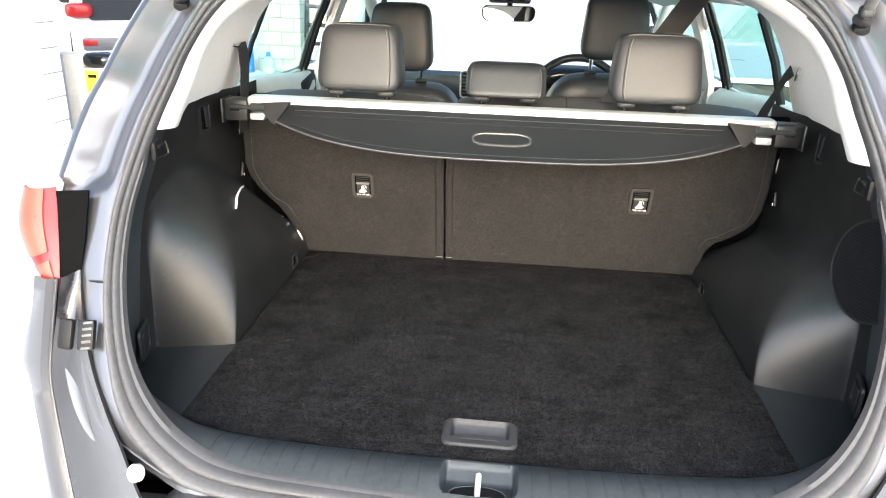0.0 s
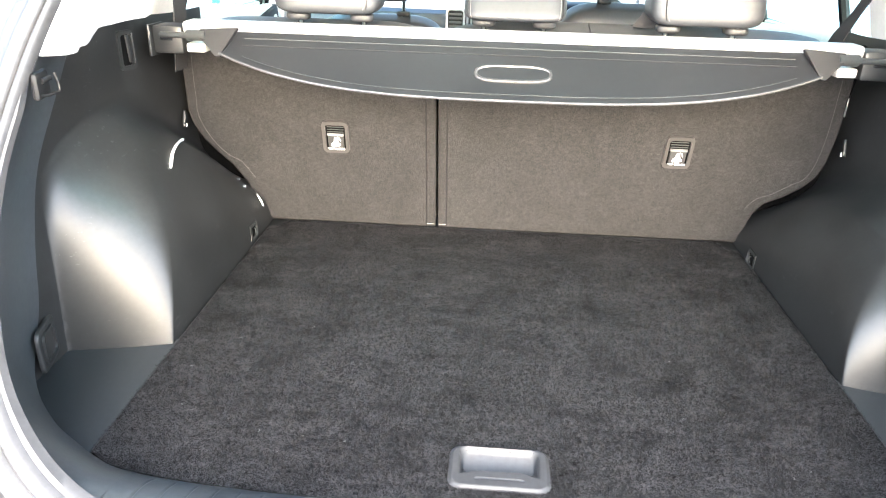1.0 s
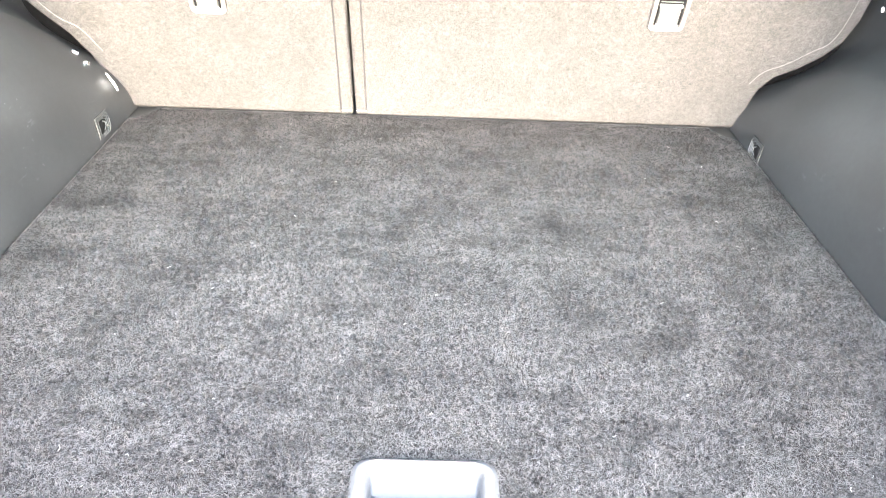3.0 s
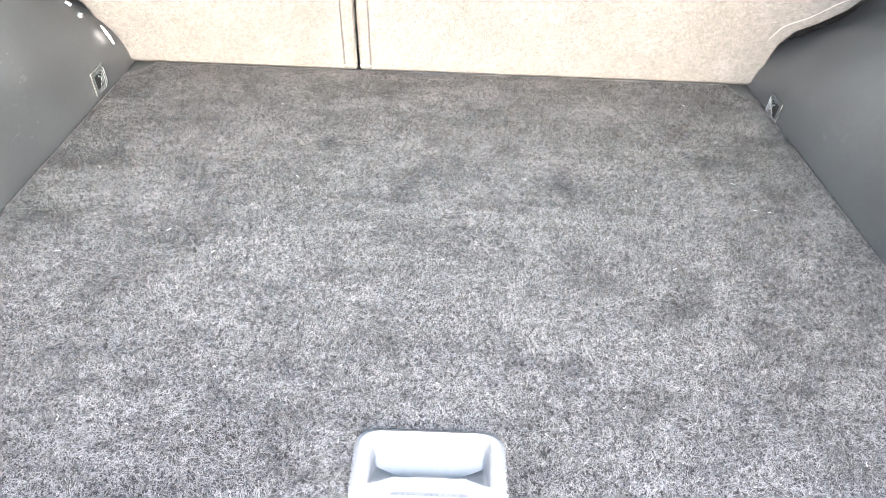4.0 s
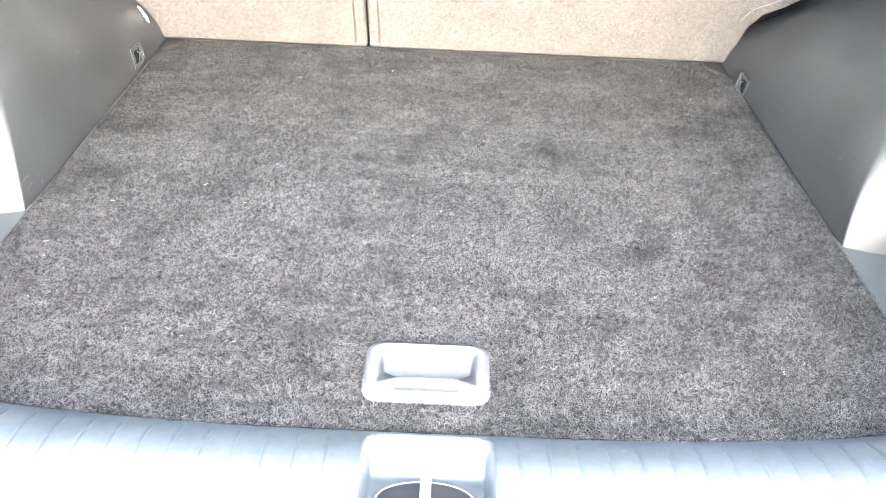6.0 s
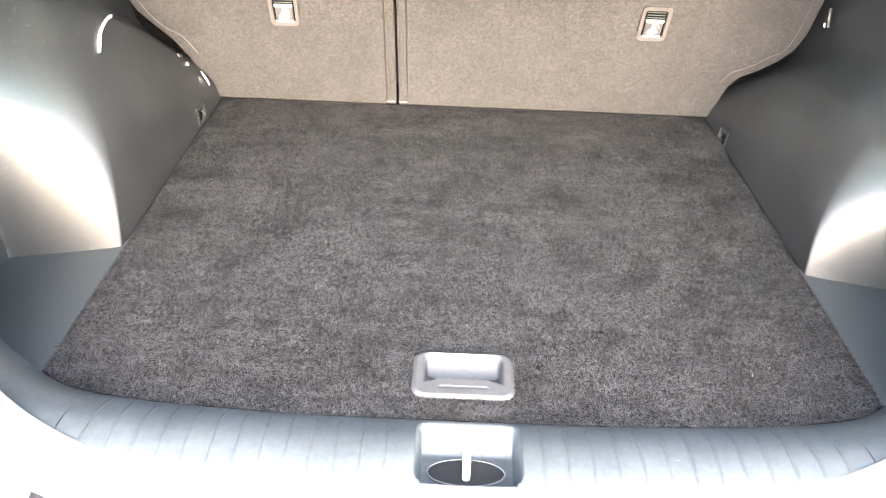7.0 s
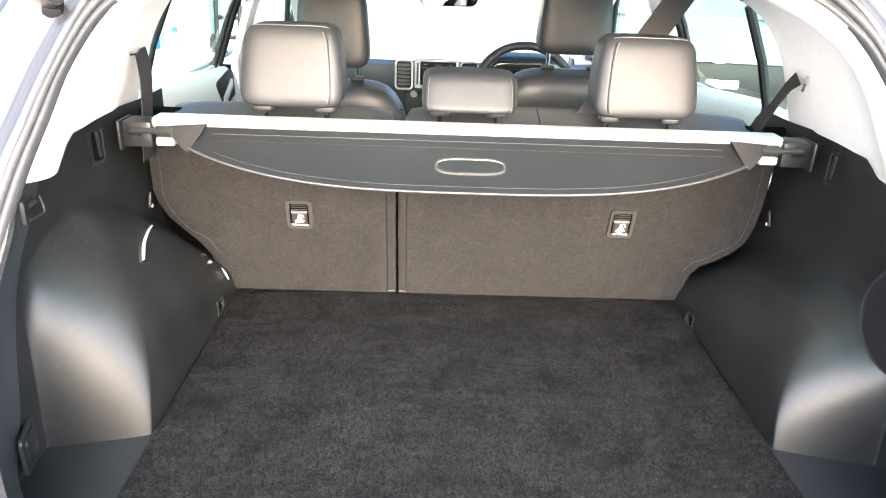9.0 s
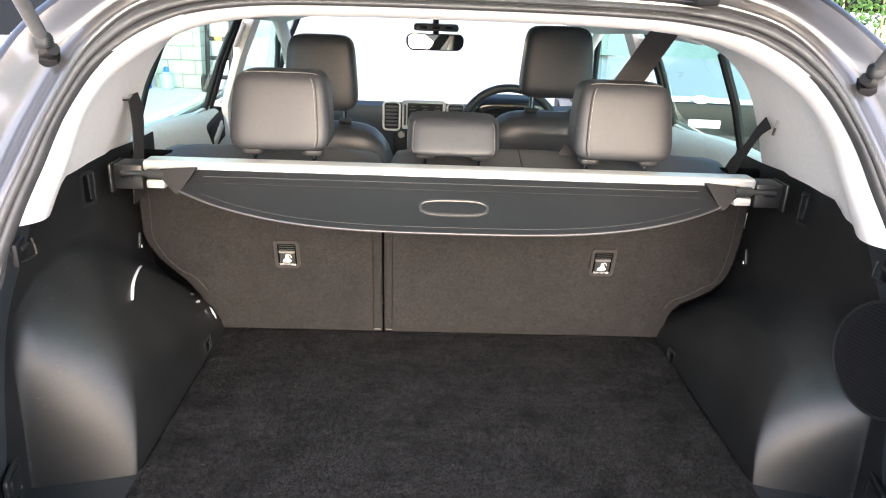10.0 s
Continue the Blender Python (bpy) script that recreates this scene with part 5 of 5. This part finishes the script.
for a in (180, 0, 270):
    part("spoke", tube([c0 + tilt @ Vector((.05 * math.cos(radians(a)), .02, .05 * math.sin(radians(a)))), c0 + tilt @ Vector((.18 * math.cos(radians(a)), 0, .18 * math.sin(radians(a))))], .012, 8), M_GREYPL, wheel_ob, "grey spoke")
part("steering_column", tube([c0 + Vector((0, .04, -.01)), (.268, 2.30, .93)], .035, 10), M_BLACK, wheel_ob)

# ---- interior mirror and roof console ----
mirror = thing("interior_mirror", "black-backed rear-view mirror at the windscreen", "mirror")
place = Matrix.Translation((-.020, 1.955, 1.337)) @ (euler(-3, 0, 9) @ Matrix(((1, 0, 0), (0, 0, -1), (0, 1, 0)))).to_4x4()
shape_m = [(x * (.97 + 1.0 * y), y) for x, y in round_rect(.212, .058, .024, 8)]
part("mirror_shell", plate([(x, y) for x, y in shape_m], .02, .006, place @ Matrix.Translation((0, 0, -.022))), M_BLACK, mirror)
M_MIRROR = material("mirror_silver", (0.85, 0.87, 0.86), 0.02, metal=1.0, var=0.01, bump=0, alpha_rough=0.0)
part("mirror_glass", plate([(x * .955, y * .88) for x, y in shape_m], .001, 0, place), M_MIRROR, mirror, "mirror glass")
part("mirror_stem", tube([(-.02, 1.975, 1.35), (-.02, 2.03, 1.39), (-.02, 2.10, 1.44)], .011, 8), M_BLACK, mirror)
console = thing("roof_console", "grey roof console above the mirror", "roof console")
part("console_body", box((-.02, 2.00, 1.386), (.16, .10, .024), .008), M_GREYPL, console)
for e in (-1, 0, 1):
    part("console_switch", box((-.02 + e * .045, 1.948, 1.387), (.026, .006, .010), .002), M_BLACK, console)

# ---- the yard around the car ----
def parked_car(name, label, paint, m, front_first):
    """A plain family car, built with its nose toward -y, 4.2 m long, and then placed by m."""
    c = thing(name, label, "car")
    rows = []
    for y, zt, zb, w in ((0, .62, .30, .78), (.05, .74, .25, .84), (.9, .92, .25, .89), (1.15, .98, .25, .89), (2.2, .98, .25, .90), (3.4, 1.0, .25, .89), (4.05, .98, .28, .86), (4.2, .80, .35, .80)):
        rows.append([(x * w, y, z) for x, z in ((-.95, zb), (-1, zb + .15), (-1, zt - .16), (-.93, zt - .03), (-.6, zt + .02), (0, zt + .03), (.6, zt + .02), (.93, zt - .03), (1, zt - .16), (1, zb + .15), (.95, zb))])
    bm = sheet(rows)
    bm.faces.new([v for v in bm.verts if abs(v.co.y) < 1e-6])
    bm.faces.new([v for v in bm.verts if abs(v.co.y - 4.2) < 1e-6])
    part("body", bm, paint, c, "", 50)
    part("roof", sheet([[(x, y, 1.47 - .07 * (abs(x) / .62) ** 3 - .05 * ((y - 2.7) / .9) ** 2) for x in np.linspace(-.62, .62, 11)] for y in np.linspace(1.95, 3.75, 8)], thick=.02), paint, c, "", 60)
    part("windscreen", sheet([[(x * .84, 1.12, 1.0) for x in (-1, -.5, 0, .5, 1)], [(x * .62, 1.96, 1.42) for x in (-1, -.5, 0, .5, 1)]], thick=.01), M_SKYGLASS if front_first else M_DARKGLASS, c)
    part("rear_window", sheet([[(x * .62, 4.175, .88) for x in (-1, 0, 1)], [(x * .72, 4.09, 1.0) for x in (-1, 0, 1)], [(x * .60, 3.74, 1.42) for x in (-1, 0, 1)]], thick=.01), M_DARKGLASS if front_first else M_BLACK, c)
    for s in (1, -1):
        part("side_window", sheet([[(s * .86, y, .99) for y in (1.25, 2.5, 3.95)], [(s * .625, y, 1.41) for y in (2.0, 2.6, 3.70)]], thick=.01), M_DARKGLASS, c)
        for a, b in (((.85, 1.12, 1.0), (.625, 1.96, 1.43)), ((.865, 2.55, 1.0), (.635, 2.6, 1.43)), ((.83, 4.06, 1.0), (.62, 3.73, 1.43))):
            part("pillar", tube([(s * a[0], a[1], a[2]), (s * b[0], b[1], b[2])], .035, 8), paint, c)
        part("headlamp", cushion((s * .62, .10, .68), (.34, .22, .14), 3.5, 8, euler(0, 0, s * 18)), M_LIGHTPL, c, "clear headlamp")
        part("tail_lamp", cushion((s * .74, 4.10, .86 if front_first else .98), (.30, .18, .17), 3.5, 8), M_RED, c, "red tail lamp")
        part("door_mirror", cushion((s * .98, 1.45, 1.02), (.18, .12, .12), 3.5, 8), M_BLACK, c)
        for y in (.75, 3.35):
            rp = [(r, w) for r, w in ((.20, -.09), (.30, -.10), (.32, -.07), (.32, .07), (.30, .10), (.20, .09))]
            w_ob = part("wheel", sheet([[(s * .80 + w, y + r * math.cos(a), .32 + r * math.sin(a)) for r, w in rp] for a in np.linspace(0, math.tau, 25)]), M_TYRE, c)
            part("rim", disc((s * .87, y, .32), .21, .03, (1, 0, 0), 20, .005), M_ALU, w_ob)
            part("wheel_arch", disc((s * .882, y, .34), .37, .03, (1, 0, 0), 28, .006), M_BLACK, c, "dark wheel arch")
    part("grille", box((0, -.02, .60), (1.30 if front_first else .90, .06, .26 if front_first else .12), .03), M_BLACK, c)
    if front_first:
        part("plate", box((.05, -.055, .565), (.26, .012, .065), .006), M_WHITE, c, "white plate")
        part("plate_bar", box((.05, -.062, .565), (.20, .003, .022)), M_LIGHTPL, c)
        part("front_bumper", box((0, .0, .46), (1.52, .07, .40), .03), M_GREYPL, c, "dark front bumper")
        part("lower_grille", box((0, -.005, .40), (1.20, .10, .17), .03), M_BLACK, c, "dark lower grille")
    part("badge", plate([(.07 * math.cos(a), .035 * math.sin(a)) for a in np.linspace(0, math.tau, 25)[:-1]], .01, .003, Matrix.Translation((0, -.03, .755)) @ euler(70, 0, 0).to_4x4()), M_CHROME, c, "plain oval badge")
    part("lower_bumper", box((0, 4.17, .60), (1.5, .12, .16), .04), M_GREYPL, c)
    for s in (1, -1):
        part("reflector", box((s * .66, 4.225, .62), (.16, .03, .07), .01), M_RED, c, "red bumper reflector")
    c.matrix_basis = m
    return c


parked_car("parked_car", "silver-blue car parked nose-on beside the driver's side", M_SILVERCAR, pose(2.22, 5.2, 0, 0, 0, -6), True)
parked_car("parked_car", "white hatchback with red tail lamps by the workshop", M_WHITECAR, pose(-6.6, 11.4, 0, 0, 0, 210), False)


def block_pier(name, label, x0, x1, y0, y1, h, mat, gw=.40, gh=.205):
    """A free-standing wall of painted blocks; each block is a piece of its own with recessed joints."""
    w = tagged(new(name, finish("mortar", box(((x0 + x1) / 2, (y0 + y1) / 2, h / 2), (x1 - x0 - .016, y1 - y0 - .016, h)), M_MORTAR)), label, "wall", kind="structure")
    meshes = {}

    def piece(cx, cy, cz, sx, sy):
        k = (round(sx, 3), round(sy, 3))
        if k not in meshes:
            meshes[k] = finish("block", box((0, 0, 0), (sx - .010, sy, gh - .010), .006, seg=1), mat)
        o = new("block", meshes[k])
        o.parent = w
        o.location = (cx, cy, cz)

    for r in range(int(h / gh)):
        z = gh * (r + .5)
        for a0, a1, fixed, along in ((x0, x1, y0, True), (y0, y1, x1, False), (y0, y1, x0, False)):
            a = a0 - (gw / 2 if r % 2 else 0)
            while a < a1 - .03:
                lo, hi = max(a, a0), min(a + gw, a1)
                if hi - lo > .05:
                    if along:
                        piece((lo + hi) / 2, fixed + .05, z, hi - lo, .11)
                    else:
                        piece(fixed - .05 * (1 if fixed == x1 else -1), (lo + hi) / 2, z, .11, hi - lo)
                a += gw
    return w


block_pier("wall_west", "white painted concrete block wall in the yard", -5.6, -3.87, 4.7, 4.98, 2.6, M_BLOCK)
block_pier("pier_workshop", "pale green painted block pier of the workshop", -4.05, -3.35, 10.3, 10.9, 3.2, M_GREENBLOCK)
solid("wall_far", box((-9.5, 21.0, 2.0), (9.0, .3, 4.0), .02), M_TAN, "tan rendered wall across the yard", "wall", kind="structure")

post = thing("blue_post", "blue plastic bollard post beside the pier", "post")
part("post_tube", tube([(-4.13, 10.15, 0), (-4.13, 10.15, 1.25)], .06, 14), M_BLUE, post)
part("post_cap", cushion((-4.13, 10.15, 1.26), (.13, .13, .06), 3, 8), M_BLUE, post)
bottle = thing("water_bottle", "pale blue water bottle on the ground by the pier", "bottle")
M_PALEBLUE = material("pale_blue_plastic", (0.35, 0.62, 0.78), 0.25, var=0.1, bump=0)
part("bottle_body", disc((-3.80, 10.05, .13), .09, .26, (0, 0, 1), 18, .03), M_PALEBLUE, bottle)
part("bottle_neck", disc((-3.80, 10.05, .295), .035, .07, (0, 0, 1), 14, .01), M_BLUE, bottle, "blue cap")
rack = thing("hand_trolley", "dark steel hand trolley leaning by the pier", "trolley")
for e in (-1, 1):
    part("upright", tube([(-3.05 + e * .17, 10.1, .05), (-3.05 + e * .17, 10.3, 1.35)], .034, 8), M_BLACK, rack)
    part("trolley_wheel", disc((-3.05 + e * .20, 10.05, .12), .12, .06, (1, 0, 0), 18, .01), M_TYRE, rack)
for k in range(5):
    part("crossbar", tube([(-3.22, 10.12 + .04 * k, .2 + .27 * k), (-2.88, 10.12 + .04 * k, .2 + .27 * k)], .03, 8), M_BLACK, rack)
part("yellow_tag", box((-3.05, 10.16, .75), (.10, .01, .06), .003), M_YELLOW, rack, "yellow tag")
part("nose_plate", box((-3.05, 9.98, .02), (.40, .20, .02), .004), M_BLACK, rack)

carton = thing("carton", "pale cardboard carton standing on the ground", "box", "cartons by the wall")
part("carton_body", box((-4.20, 5.62, .35), (.24, .25, .70), .006), M_CARD, carton)
part("carton_tape", box((-4.20, 5.493, .35), (.03, .004, .70)), M_LIGHTPL, carton)
carton = thing("carton", "carton with a bright yellow label", "box", "cartons by the wall")
part("carton_body", box((-3.99, 5.75, .28), (.20, .25, .56), .006), M_CARD, carton)
part("carton_label", box((-4.00, 5.622, .44), (.13, .004, .20)), M_YELLOW, carton, "yellow label")
part("label_bar", box((-4.00, 5.619, .49), (.08, .002, .03)), M_BLACK, carton)
solid("black_bag", cushion((-3.97, 5.75, .63), (.34, .26, .15), 2.6, 10), M_GLOSS, "black plastic bag lying on the cartons", "bag")

# hedge and picket fence across the yard
rngh = np.random.default_rng(11)
m = 5200
c = np.stack([rngh.uniform(6.5, 16, m), rngh.uniform(16.6, 17.8, m), rngh.uniform(.2, 2.6, m) ** 1.0], 1)
c[:, 2] *= 1 + .12 * np.sin(c[:, 0] * 2.1) + .08 * np.sin(c[:, 0] * 5.3)
d1, d2 = rngh.normal(0, 1, (m, 3)), rngh.normal(0, 1, (m, 3))
d1 /= np.linalg.norm(d1, axis=1)[:, None]
d2 -= d1 * (d1 * d2).sum(1)[:, None]
d2 /= np.linalg.norm(d2, axis=1)[:, None]
sz = rngh.uniform(.05, .11, m)[:, None]
hv = np.stack([c - d1 * sz, c + d2 * sz * .5, c + d1 * sz, c - d2 * sz * .5], 1).reshape(-1, 3)
me = bpy.data.meshes.new("hedge")
me.from_pydata(hv.tolist(), [], (np.arange(m * 4).reshape(-1, 4)).tolist())
me.materials.append(M_LEAF)
hedge = thing("hedge", "loose green hedge behind a pale fence", "hedge")
lv = new("leaves", me)
lv.parent = hedge
tagged(lv, kind="stuff")
for k in range(9):
    x = 7 + k
    part("stem", tube([(x, 17.2, 0), (x + .1, 17.25, 1.0), (x - .05, 17.2, 2.0)], [.05, .035, .015], 6), M_TAN, hedge)
fence = thing("fence", "pale yellow picket fence before the hedge", "fence")
pk = None
for k in range(64):
    x = 6.6 + .14 * k
    if pk is None:
        pk = part("picket", plate([(-.04, 0), (.04, 0), (.04, 1.05), (0, 1.12), (-.04, 1.05)], .02, .003, euler(90, 0, 0).to_4x4()), M_FENCE, fence).data
        fence.children[0].location = (x, 16.2, 0)
    else:
        o = new("picket", pk)
        o.parent = fence
        o.location = (x, 16.2, 0)
for z in (.30, .85):
    part("rail", box((11.0, 16.23, z), (9.2, .03, .07), .005), M_FENCE, fence)
